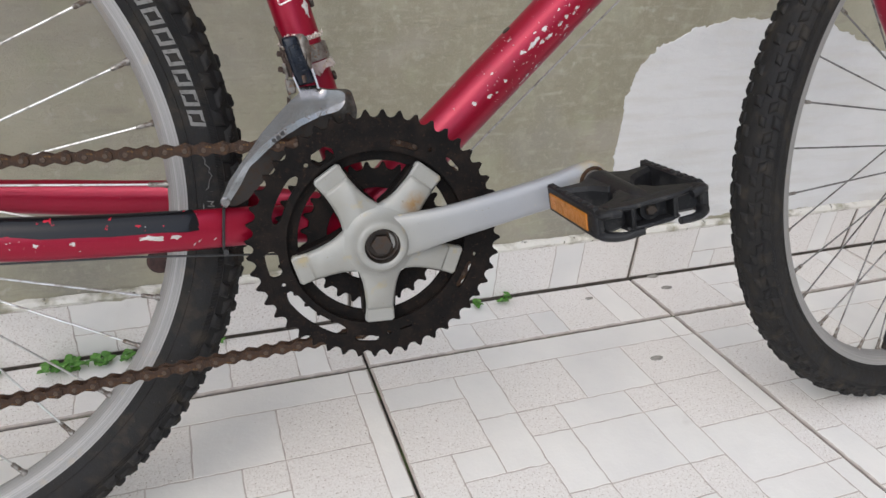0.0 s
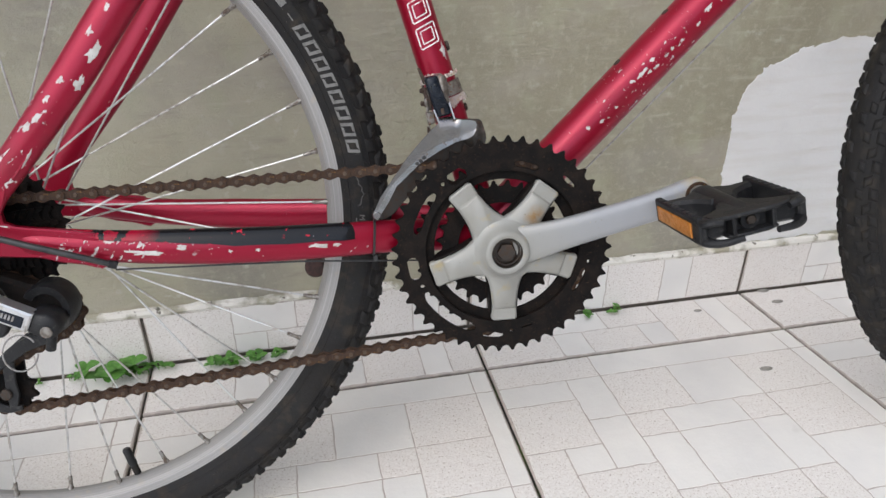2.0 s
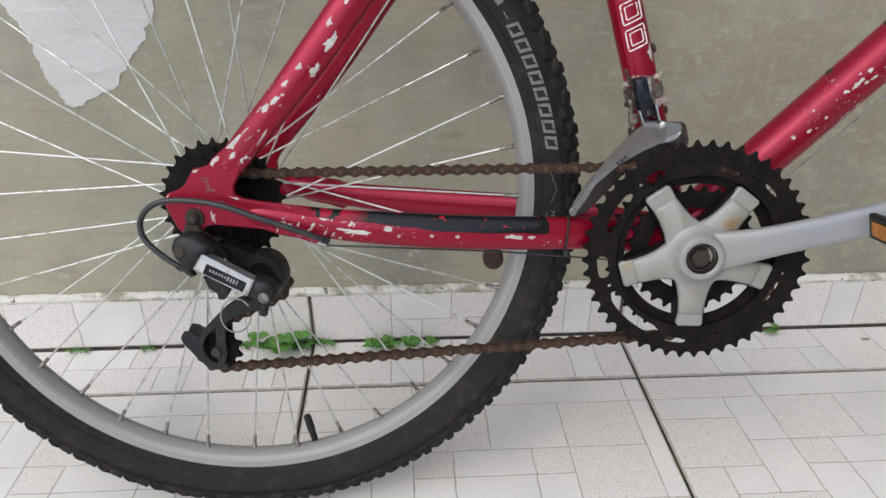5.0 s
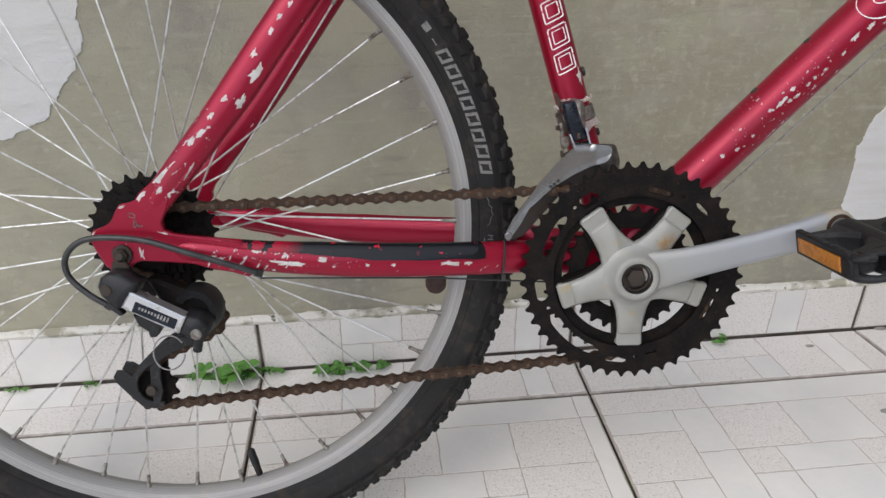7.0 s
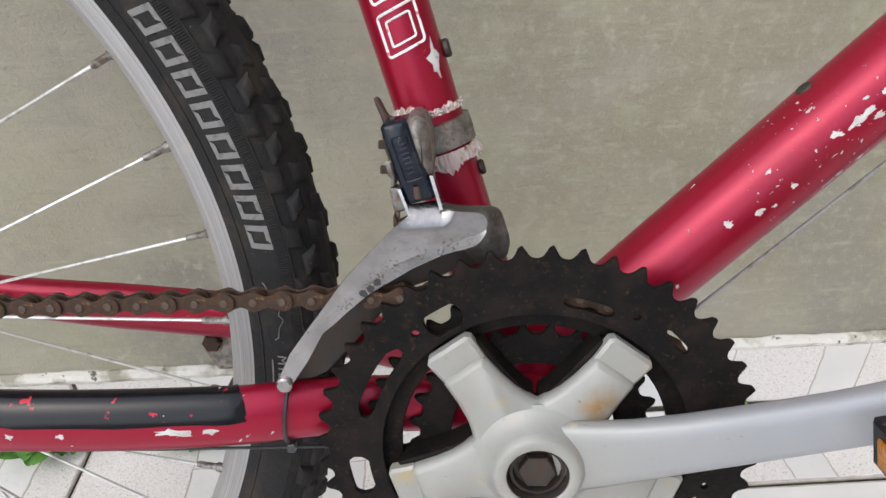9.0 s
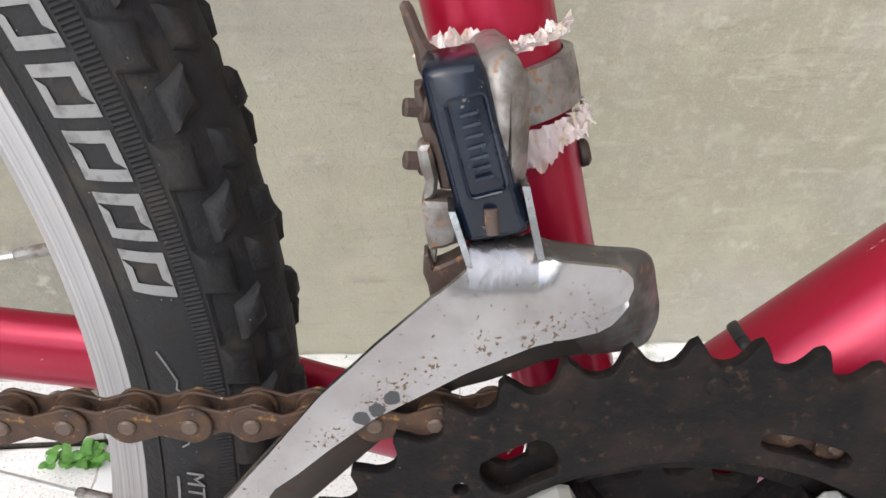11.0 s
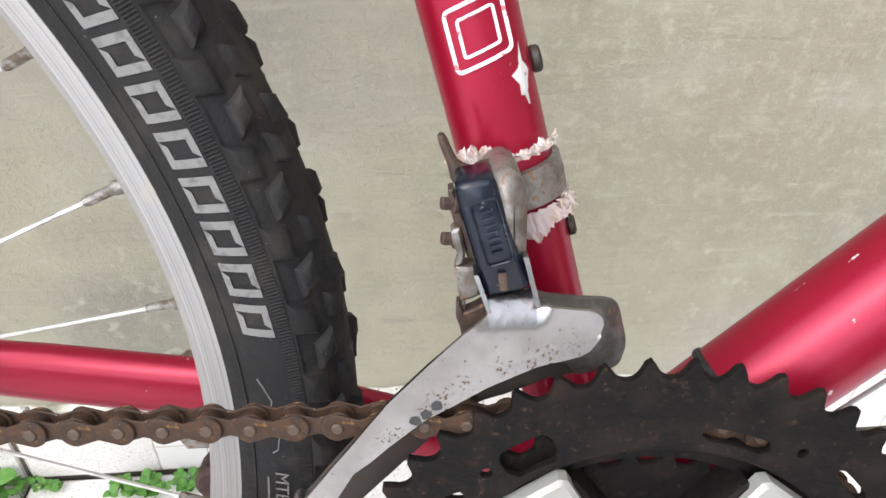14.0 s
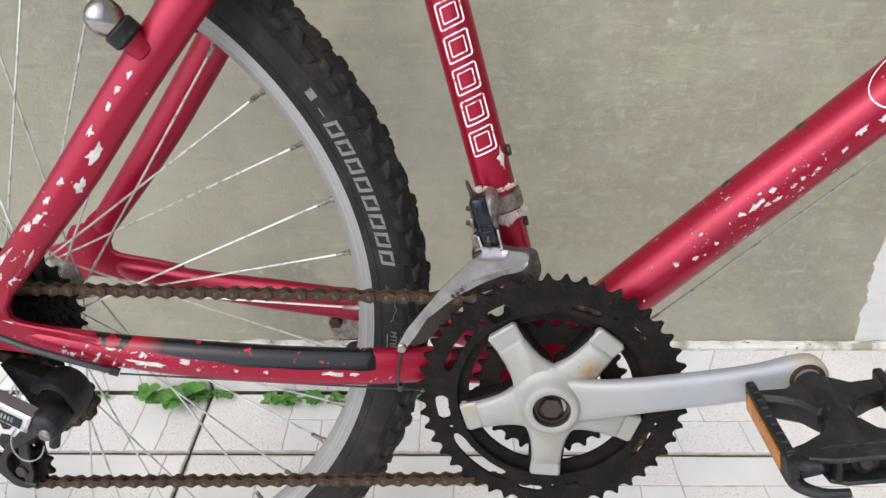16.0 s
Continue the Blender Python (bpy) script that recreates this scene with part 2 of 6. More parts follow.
m_alu = Mat("rim_aluminium", (0.43, 0.42, 0.41), 0.5, 0.45)
rx, ry_, rz = m_alu.xyz()
radius_rear = m_alu.math("SQRT", m_alu.math("ADD", m_alu.math("MULTIPLY", rx, rx), m_alu.math("MULTIPLY", rz, rz)))
cv = m_alu.n.new("ShaderNodeCombineXYZ")
m_alu.l.new(radius_rear, cv.inputs[0])
streak = m_alu.noise(1100, 0.3, 0.7, detail=3, at=cv.outputs[0])
m_alu.over(streak, (0.20, 0.193, 0.184), 0.6)
m_alu.over(m_alu.noise(70, 0.6, 0.72), (0.36, 0.33, 0.29), 0.6)
m_alu.bump(streak, 0.00025)
m_steel = Mat("spoke_steel", (0.62, 0.615, 0.60), 0.34, 0.85)
m_steel.over(m_steel.noise(110, 0.50, 0.68), (0.36, 0.33, 0.295), 0.6, 0.5)
m_dull_spoke = Mat("dull_spoke_steel", (0.20, 0.195, 0.19), 0.5, 0.6)
m_dull_spoke.over(m_dull_spoke.noise(110, 0.50, 0.62), (0.09, 0.08, 0.072), 0.7, 0.3)
m_hub = Mat("bright_hub_alloy", (0.60, 0.60, 0.60), 0.32, 0.8)
m_hub.over(m_hub.noise(120, 0.55, 0.7), (0.36, 0.34, 0.31), 0.55)
m_nipple = Mat("tarnished_nipple", (0.27, 0.255, 0.235), 0.45, 0.75)
m_nipple.over(m_nipple.noise(260, 0.45, 0.62), (0.10, 0.075, 0.055), 0.8, 0.2)
m_chrome = Mat("chromed_steel", (0.365, 0.350, 0.340), 0.17, 0.97)
m_chrome.over(m_chrome.noise(70, 0.4, 0.7), (0.270, 0.250, 0.240), 0.28)
m_chrome.over(m_chrome.noise(420, 0.74, 0.77, detail=3, off=2), (0.16, 0.09, 0.045), 0.8, 0.1)
spots = None
for place in ((0.3950, -0.0475, 0.0665), (0.3890, -0.0478, 0.0645), (0.3835, -0.0480, 0.0628), (0.3755, -0.0489, 0.0600), (0.3645, -0.0501, 0.0550), (0.3590, -0.0507, 0.0515), (0.3536, -0.0513, 0.0480), (0.3440, -0.0524, 0.0390)):
    z1 = m_chrome.near(place, 0.0, 0.0052)
    spots = z1 if spots is None else m_chrome.math("MAXIMUM", spots, z1)
pits = m_chrome.ramp(m_chrome.math("ADD", m_chrome.noise(950, detail=4, off=6), m_chrome.math("MULTIPLY", spots, 0.13)), 0.665, 0.69)
m_chrome.over(pits, (0.085, 0.055, 0.030), 0.85, 0.1)
for place in ((0.351, -0.0516, 0.0440), (0.354, -0.0513, 0.0460), (0.357, -0.0510, 0.0488)):
    mark = m_chrome.math("SUBTRACT", m_chrome.near(place, 0.0, 0.0042), m_chrome.math("MULTIPLY", m_chrome.noise(900, detail=3, off=17), 0.35))
    m_chrome.over(m_chrome.ramp(mark, 0.38, 0.44), (0.030, 0.030, 0.030), 0.8, 0.0)
m_chrome.bump(m_chrome.noise(500), 0.00008).bump(m_chrome.noise(38, detail=1, stretch=(0.6, 1, 1)), 0.0012)
m_nose = Mat("dull_chrome", (0.20, 0.194, 0.185), 0.34, 0.85)
# dark layer over the dull metal, also standing in for the nose's dark reflections
m_nose.over(m_nose.noise(90, 0.32, 0.56), (0.055, 0.049, 0.042), 0.6, 0.35)
m_nose.over(m_nose.noise(300, 0.62, 0.68, off=6), (0.17, 0.09, 0.045), 0.85, 0.1)
m_worn = Mat("worn_steel", (0.27, 0.255, 0.235), 0.48, 0.8)
m_worn.over(m_worn.noise(150, 0.45, 0.65), (0.15, 0.13, 0.11), 0.65)
m_worn.over(m_worn.noise(280, 0.58, 0.66, off=5), (0.19, 0.10, 0.05), 0.85, 0.1)
m_worn.bump(m_worn.noise(500), 0.0002)
m_lever = Mat("brown_rusty_steel", (0.075, 0.052, 0.042), 0.5, 0.55)
m_lever.over(m_lever.noise(160, 0.42, 0.62), (0.050, 0.030, 0.022), 0.75, 0.1)
m_lever.over(m_lever.noise(240, 0.60, 0.68, off=5), (0.17, 0.085, 0.035), 0.85, 0.0)
m_lever.bump(m_lever.noise(500), 0.0002)
m_rust = Mat("rusty_chain_steel", (0.036, 0.021, 0.014), 0.6, 0.2, spec=0.3)
m_rust.over(m_rust.noise(300, 0.4, 0.65), (0.060, 0.031, 0.015), 0.8, 0.05)
m_rust.over(m_rust.noise(180, 0.55, 0.7, off=4), (0.035, 0.024, 0.018), 0.5, 0.4)
m_rust.over(m_rust.noise(420, 0.62, 0.72, off=9), (0.20, 0.108, 0.030), 0.9)
m_rust.over(m_rust.noise(800, 0.68, 0.72, off=14), (0.20, 0.17, 0.13), 0.8)
m_rust.bump(m_rust.noise(700), 0.0003)
m_pin = Mat("dull_pin_steel", (0.085, 0.062, 0.046), 0.55, 0.5)
m_pin.over(m_pin.noise(500, 0.45, 0.65), (0.07, 0.042, 0.026), 0.75, 0.2)
m_ring = Mat("black_chainring_steel", (0.0065, 0.0058, 0.0055), 0.6, 0.0, spec=0.09)
m_ring.over(m_ring.noise(60, 0.45, 0.7), (0.0165, 0.0122, 0.0100), 0.7)
m_ring.over(m_ring.noise(190, 0.58, 0.80, off=3), (0.026, 0.016, 0.012), 0.85, 0.0)
m_ring.over(m_ring.noise(420, 0.62, 0.76, off=8), (0.048, 0.030, 0.020), 0.9)
m_ring.over(m_ring.noise(900, 0.74, 0.77, off=12), (0.13, 0.10, 0.075), 0.9)
m_ring.bump(m_ring.noise(400), 0.0005).bump(m_ring.noise(120), 0.0008)
# silver paint with the sky's blue reflection in its colour, warmer at the root
m_silver = Mat("silver_crank_sky_tint", (0.282, 0.289, 0.303), 0.40, 0.12, 0.15)
m_silver.over(m_silver.noise(20, 0.45, 0.75), (0.262, 0.268, 0.278), 0.48)
m_silver.over(m_silver.near((0.4255, -0.066, -0.035), 0.02, 0.09), (0.283, 0.281, 0.263))
m_silver.over(m_silver.math("MULTIPLY", m_silver.noise(90, 0.35, 0.60, off=2), m_silver.near((0.592, -0.074, 0.014), 0.008, 0.026)), (0.36, 0.30, 0.18), 0.6)
m_silver.over(m_silver.noise(120, 0.66, 0.74, off=6), (0.40, 0.35, 0.25), 0.6)
m_silver.over(m_silver.noise(420, 0.70, 0.73, off=9), (0.20, 0.18, 0.15), 0.7)
m_silver.bump(m_silver.noise(60), 0.0004)
# the arm's silver again, reflected ground warmth put into its colour, plus yellow stains
m_cover = Mat("silver_spider_warm_tint", (0.282, 0.280, 0.258), 0.40, 0.1, 0.1)
m_cover.over(m_cover.noise(26, 0.45, 0.72), (0.258, 0.249, 0.218), 0.5)
m_cover.over(m_cover.noise(60, 0.58, 0.72, off=4), (0.33, 0.28, 0.17), 0.6)
m_cover.over(m_cover.math("MULTIPLY", m_cover.noise(110, 0.35, 0.55, off=12), m_cover.near((0.4520, -0.056, -0.006), 0.002, 0.012)), (0.27, 0.16, 0.06), 0.7)
m_cover.over(m_cover.noise(320, 0.70, 0.74, off=8), (0.20, 0.165, 0.11))
m_cover.bump(m_cover.noise(80), 0.0005)
m_plastic = Mat("black_plastic", (0.0085, 0.0088, 0.0100), 0.45, spec=0.35)
m_plastic.over(m_plastic.noise(45, 0.5, 0.7), (0.018, 0.0185, 0.020), 0.6)
m_plastic.over(m_plastic.noise(260, 0.58, 0.72, off=5), (0.048, 0.046, 0.043), 0.8)
m_plastic.over(m_plastic.noise(700, 0.68, 0.72, off=2), (0.10, 0.095, 0.088), 0.85)
m_plastic.bump(m_plastic.noise(400), 0.0002)
m_gloss = Mat("gloss_blue_black_plastic", (0.004, 0.007, 0.014), 0.24, 0.0, 0.0, 0.35)
m_gloss.over(m_gloss.noise(380, 0.68, 0.72), (0.13, 0.12, 0.10), 0.7)
m_gloss.over(m_gloss.noise(60, 0.5, 0.75), (0.02, 0.025, 0.035), 0.3)
m_cable = Mat("black_cable_housing", (0.02, 0.02, 0.021), 0.35)
m_cable.over(m_cable.noise(80, 0.5, 0.7), (0.045, 0.044, 0.042))
m_wire = Mat("grey_inner_cable", (0.33, 0.32, 0.31), 0.45, 0.6)
m_wire.over(m_wire.noise(200, 0.5, 0.7), (0.16, 0.14, 0.12))
m_amber = Mat("amber_reflector", (0.43, 0.155, 0.010), 0.32, 0.0, 0.3)
m_amber.over(m_amber.noise(150, 0.45, 0.7), (0.28, 0.105, 0.010), 0.6)
m_amber.bump(m_amber.cells(600, 0.0, 0.6), 0.0004)
m_film = Mat("torn_plastic_film", (0.78, 0.69, 0.64), 0.28)
m_film.b.inputs["Transmission Weight"].default_value = 0.5
m_film.over(m_film.noise(240, 0.5, 0.65), (0.72, 0.60, 0.44))
m_film.bump(m_film.noise(700, detail=3), 0.0006)
m_white_print = Mat("white_print", (0.72, 0.70, 0.70), 0.5)
m_white_print.over(m_white_print.noise(300, 0.58, 0.64), (0.45, 0.12, 0.14))
m_dark_bolt = Mat("dark_bolt_steel", (0.05, 0.042, 0.036), 0.5, 0.6)
m_dark_bolt.over(m_dark_bolt.noise(250, 0.5, 0.65), (0.075, 0.052, 0.038), 0.8)
m_block = Mat("red_brown_rubber", (0.050, 0.020, 0.016), 0.6)
m_block.over(m_block.noise(200, 0.45, 0.65), (0.028, 0.018, 0.015), 0.8)
m_cloth = Mat("dark_violet_plastic", (0.055, 0.04, 0.055), 0.7)
m_cloth.over(m_cloth.noise(50, 0.4, 0.7), (0.085, 0.07, 0.08))


# ---- shape helpers ----
class Geo:
    """Vertices and faces of one mesh, gathered from simple sweeps."""

    def __init__(self):
        self.v, self.f, self.k = [], [], []

    def add(self, verts, faces, mat=0):
        n = len(self.v)
        self.v += [tuple(p) for p in verts]
        self.f += [tuple(n + i for i in f) for f in faces]
        self.k += [mat] * len(faces)
        return self

    def loops(self, rings, close=True, caps=True, mat=0):
        """Skins a row of equally long closed loops."""
        n, m = len(rings[0]), len(rings)
        verts = [p for r in rings for p in r]
        faces = []
        for a in range(m if close is None else m - 1):
            b = (a + 1) % m
            for i in range(n):
                j = (i + 1) % n
                faces.append((a * n + i, a * n + j, b * n + j, b * n + i))
        if caps and close is not None:
            faces.append(tuple(reversed(range(n))))
            faces.append(tuple((m - 1) * n + i for i in range(n)))
        return self.add(verts, faces, mat)

    def tube(self, pts, rad, seg=12, side=None, caps=True, mat=0):
        """A tube along points; rad is a radius, or a row of radii or of (across, along side) pairs."""
        pts = [Vector(p) for p in pts]
        if not isinstance(rad, (list, tuple)):
            rad = [rad] * len(pts)
        rad = [(r, r) if not isinstance(r, tuple) else r for r in rad]
        rings = []
        up = Vector(side) if side else None
        for i, p in enumerate(pts):
            d = (pts[min(i + 1, len(pts) - 1)] - pts[max(i - 1, 0)]).normalized()
            if up is None:
                up = d.orthogonal()
            b = (up - d * up.dot(d)).normalized()
            if side is None:
                up = b
            a = d.cross(b)
            rings.append([p + a * (rad[i][0] * math.cos(t)) + b * (rad[i][1] * math.sin(t)) for t in (2 * math.pi * k / seg for k in range(seg))])
        return self.loops(rings, caps=caps, mat=mat)

    def lathe(self, profile, centre, axis, seg=64, start=None, mat=0, closed=True):
        """Turns a profile of (radius, along axis) about an axis."""
        c, w = Vector(centre), Vector(axis).normalized()
        u = (Vector((1, 0, 0)) - w * w.x).normalized() if abs(w.x) < 0.9 else w.orthogonal().normalized()
        v = u.cross(w)
        rings = []
        for k in range(seg):
            t = 2 * math.pi * k / seg
            d = u * math.cos(t) + v * math.sin(t)
            rings.append([c + d * r + w * y for r, y in profile])
        n = len(profile)
        verts = [p for r in rings for p in r]
        faces = []
        for a in range(seg):
            b = (a + 1) % seg
            for i in range(n if closed else n - 1):
                j = (i + 1) % n
                faces.append((a * n + i, b * n + i, b * n + j, a * n + j))
        return self.add(verts, faces, mat)

    def prism(self, poly, place, lo, hi, bevel=0.0, mat=0):
        """A flat polygon of (a, b) given depth from lo to hi; place(a, b, depth) gives the point."""
        n = len(poly)
        area = sum(poly[i][0] * poly[(i + 1) % n][1] - poly[(i + 1) % n][0] * poly[i][1] for i in range(n))
        if area < 0:
            poly = list(reversed(poly))

        def inset(d):
            out = []
            for i in range(n):
                p, q, r = Vector(poly[i - 1]), Vector(poly[i]), Vector(poly[(i + 1) % n])
                e, f = (q - p).normalized(), (r - q).normalized()
                m = Vector((-e.y - f.y, e.x + f.x))
                m = m / max(m.length_squared, 0.5) * 2 if m.length > 1e-6 else Vector((-e.y, e.x))
                out.append(q + m * d)
            return out

        rows = [(lo, bevel), (lo + bevel, 0), (hi - bevel, 0), (hi, bevel)] if bevel else [(lo, 0), (hi, 0)]
        return self.loops([[Vector(place(p[0], p[1], y)) for p in inset(d)] for y, d in rows], mat=mat)

    def disc(self, centre, axis, r, length, seg=20, bevel=0.0008, mat=0):
        """A short bevelled cylinder from centre along axis."""
        b = min(bevel, length / 3, r / 3)
        prof = [(0.0001, 0), (r - b, 0), (r, b), (r, length - b), (r - b, length), (0.0001, length)]
        return self.lathe(prof, centre, axis, seg, mat=mat, closed=False)

    def box(self, centre, size, bevel=0.001, turn=None, mat=0):
        m = (turn or Matrix()).to_3x3()
        c = Vector(centre)
        a, b, h = size[0] / 2, size[1] / 2, size[2] / 2
        return self.prism([(-a, -b), (a, -b), (a, b), (-a, b)], lambda x, y, z: c + m @ Vector((x, y, z)), -h, h, min(bevel, a, b, h), mat)

    def mesh(self, name, mats, smooth=40):
        me = bpy.data.meshes.new(name)
        me.from_pydata(self.v, [], self.f)
        for m in mats:
            me.materials.append(m.m)
        if len(mats) > 1:
            me.polygons.foreach_set("material_index", self.k)
        if smooth:
            me.polygons.foreach_set("use_smooth", [True] * len(me.polygons))
            me.update()
            me.set_sharp_from_angle(angle=radians(smooth))
        me.update()
        return me


def part(name, geo, mats, parent=None, label="", smooth=40):
    """Links a Geo, or a mesh that is shared, as one mesh object under a thing or a part."""
    mats = mats if isinstance(mats, (list, tuple)) else [mats]
    ob = new(name, geo.mesh(name, mats, smooth) if isinstance(geo, Geo) else geo)
    if parent:
        ob.parent = parent
    return tagged(ob, label)


def flat(a, b, depth):
    """The bicycle's side plane: a forward, b up, depth to its left."""
    return (a, depth, b)


def smooth_path(pts, n=8):
    """Points on a Catmull-Rom curve through the given ones."""
    p = [Vector(q) for q in pts]
    p = [2 * p[0] - p[1], *p, 2 * p[-1] - p[-2]]
    out = []
    for i in range(1, len(p) - 2):
        for k in range(n):
            t = k / n
            out.append(0.5 * (2 * p[i] + (p[i + 1] - p[i - 1]) * t + (2 * p[i - 1] - 5 * p[i] + 4 * p[i + 1] - p[i + 2]) * t * t + (3 * p[i] - p[i - 1] - 3 * p[i + 1] + p[i + 2]) * t**3))
    return out + [p[-2]]


# ---- the yard: floor, wall, base ----
TILE, JOINT, X_JOINT, Y_SEAM, Y_BASE, Y_WALL, BASE_TOP = 0.4415, 0.0034, 0.026, 0.101, 0.202, 0.209, 0.080
g = Geo()
g.box((-1.0, -2.90, -0.0535), (5.87, 6.30, 0.10), 0.0)
floor = tagged(part("floor", g, m_grout), "concrete yard floor under pale glazed tiles", "floor", kind="structure")
g = Geo()
g.box((0.0, 0.0, -0.16), (400, 400, 0.10), 0.0)
tagged(part("ground", g, m_concrete), "plain dull concrete ground round the yard", "ground", kind="structure")
g = Geo()
g.box((-1.0, Y_WALL + 0.075, 1.1), (5.87, 0.15, 2.4), 0.0)
wall = tagged(part("wall_north", g, m_wall), "green-grey rough plastered yard wall with smudges", "wall", kind="structure")

# added out of view: kept low to let in sky, pale to bounce light
g = Geo()
g.box((-1.0, -6.125, 0.35), (5.87, 0.15, 0.9), 0.0)
tagged(part("wall_south", g, m_added_wall), "unseen low pale wall added to the south for bounce and reflections", "wall", kind="structure")
# added out of view: a tall dull wall that holds light off the right
g = Geo()
g.box((1.86, -2.92, 1.6), (0.15, 6.256, 3.4), 0.0)
tagged(part("wall_east", g, m_concrete), "unseen plain wall added at the east end to dim the right side", "wall", kind="structure")


def patch_outline(pts, n, wob, seed):
    """A closed, unevenly torn outline through a few corners."""
    p = smooth_path([*pts, pts[0]], n)[:-1]

    def jag(q, k):
        return sum(a * noise.noise((q.x * f, q.y * f, seed + k)) for f, a in ((14, 1.3), (47, 0.8), (130, 0.45), (330, 0.28)))

    return [(q.x + wob * jag(q, 0), q.y + wob * jag(q, 9)) for q in p]


def wall_patch(name, pts, seed):
    geo = Geo()
    poly = patch_outline([(x, z, 0) for x, z in pts], 40, 0.006, seed)
    geo.prism(poly, lambda a, b, d: (a, Y_WALL - d, b), -0.004, 0.0012, 0.0004)
    ob = part(name, geo, m_patch, wall, "white filler patch with a ragged edge")
    return ob


wall_patch("filler_patch", [(0.856, 0.092), (0.842, 0.17), (0.841, 0.24), (0.841, 0.30), (0.872, 0.358), (0.940, 0.387), (1.015, 0.397), (1.135, 0.392), (1.23, 0.36), (1.33, 0.34), (1.41, 0.366), (1.5, 0.385), (1.75, 0.36), (1.8, 0.2), (1.76, 0.092), (1.4, 0.088), (1.1, 0.09)], 1)
wall_patch("filler_patch", [(-0.29, 0.49), (-0.262, 0.43), (-0.250, 0.39), (-0.238, 0.362), (-0.223, 0.352), (-0.200, 0.360), (-0.157, 0.395), (-0.127, 0.438), (-0.113, 0.48), (-0.11, 0.54), (-0.2, 0.58), (-0.3, 0.55)], 2)

# the print on a tile: columns and rows in metres, and fields (column from, to, row from, to, speckled)
COLS = [0, 0.045, 0.09, 0.137, 0.183, 0.228, 0.275, 0.32, 0.365, 0.413, TILE - JOINT]
ROWS = [0, 0.043, 0.081, 0.12, 0.16, 0.20, 0.243, 0.285, 0.328, 0.37, TILE - JOINT]
FIELDS = """0300s 3900w 9A00w 3512s 5712w 7912s 9A14w 6733s 4633w 3433s 7934s 4645w 6745w 0211w 2312w 0223s 2334w
3445w 0145s 1244w 1356s 7956w 0167w 3466s 4666s 6767s 1377w 3578w 5677w 7977w 9A56s 9A79w 0289s 2389w 3599s 5789w 7989s""".split()


def tile_mesh(name, width, depth, turn, seed):
    """A glazed tile with a bevelled body and its printed fields in slight relief; origin at its rear left corner."""
    rnd = random.Random(seed)
    geo = Geo()
    geo.prism([(0, 0), (width, 0), (width, -depth), (0, -depth)], lambda a, b, d: (a, b, d), -0.012, 0.0, 0.0012, 0)
    full = TILE - JOINT
    for code in FIELDS:
        c0, c1 = COLS[int(code[0], 16)], COLS[int(code[1], 16)]
        r0, r1 = ROWS[int(code[2], 16)], ROWS[int(code[3], 16) + 1]
        box = [c0, r0, c1, r1]
        for _ in range(turn):
            box = [full - box[3], box[0], full - box[1], box[2]]
        x0, y0, x1, y1 = box
        x0, x1, y0, y1 = max(x0, 0.0014), min(x1, width - 0.0014), max(y0, 0.0014), min(y1, depth - 0.0014)
        if x1 - x0 < 0.012 or y1 - y0 < 0.012:
            continue
        x1 = width - 0.0014 if width - x1 < 0.018 else x1
        y1 = depth - 0.0014 if depth - y1 < 0.018 else y1
        h = 0.00085
        n = 12
        ring = []
        for (ax, ay), (bx, by) in zip([(x0 + h, y0 + h), (x1 - h, y0 + h), (x1 - h, y1 - h), (x0 + h, y1 - h)], [(x1 - h, y0 + h), (x1 - h, y1 - h), (x0 + h, y1 - h), (x0 + h, y0 + h)]):
            for k in range(n):
                t = k / n
                w = 0.0013
                px, py = ax + (bx - ax) * t, ay + (by - ay) * t
                ring.append((px + w * noise.noise((px * 75, py * 75, seed)) + 0.0005 * noise.noise((px * 300, py * 300, seed)), -(py + w * noise.noise((px * 75, py * 75, seed + 5)) + 0.0005 * noise.noise((px * 300, py * 300, seed + 5)))))
        geo.prism(ring, lambda a, b, d: (a, b, d), -0.001, 0.00035, 0.0002, 2 if code[4] == "s" else 1)
    return geo.mesh(name, [m_tile_line, m_tile_white, m_tile_stone], 30)


def bent(me, i, y0):
    """The tiler's third joint runs askew: tiles beside it are cut or turned to suit."""
    if i < 1:
        return me
    me = me.copy()
    for v in me.vertices:
        slip = min(0.07, 0.013 + 0.10 * (Y_SEAM - (y0 + v.co.y)))
        v.co.x += slip * (min(1.0, v.co.x / full) if i == 1 else 1.0)
    return me


full = TILE - JOINT
meshes = [tile_mesh("tile", full, full, 0, s) for s in (3, 4, 5)]
cut = [tile_mesh("tile", full, Y_BASE - Y_SEAM - JOINT - 0.001, 1, s) for s in (6, 7)]
for i in range(-9, 4):
    x = X_JOINT + i * TILE + JOINT / 2
    for j in range(-1, 14):
        y = Y_SEAM - j * TILE - JOINT / 2
        me = meshes[(i * 2 + j) % 3]
        if j < 0:
            me, y = cut[i % 2], Y_BASE - 0.0022
        ob = part("tile", bent(me, i, y), [], floor)
        ob.matrix_basis = pose(x + 0.0004 * math.sin(i * 7 + j), y, 0.0006 * math.sin(i * 3.1 + j * 5.3), 0.04 * math.sin(i + j * 2), 0.04 * math.cos(i * 2 - j))

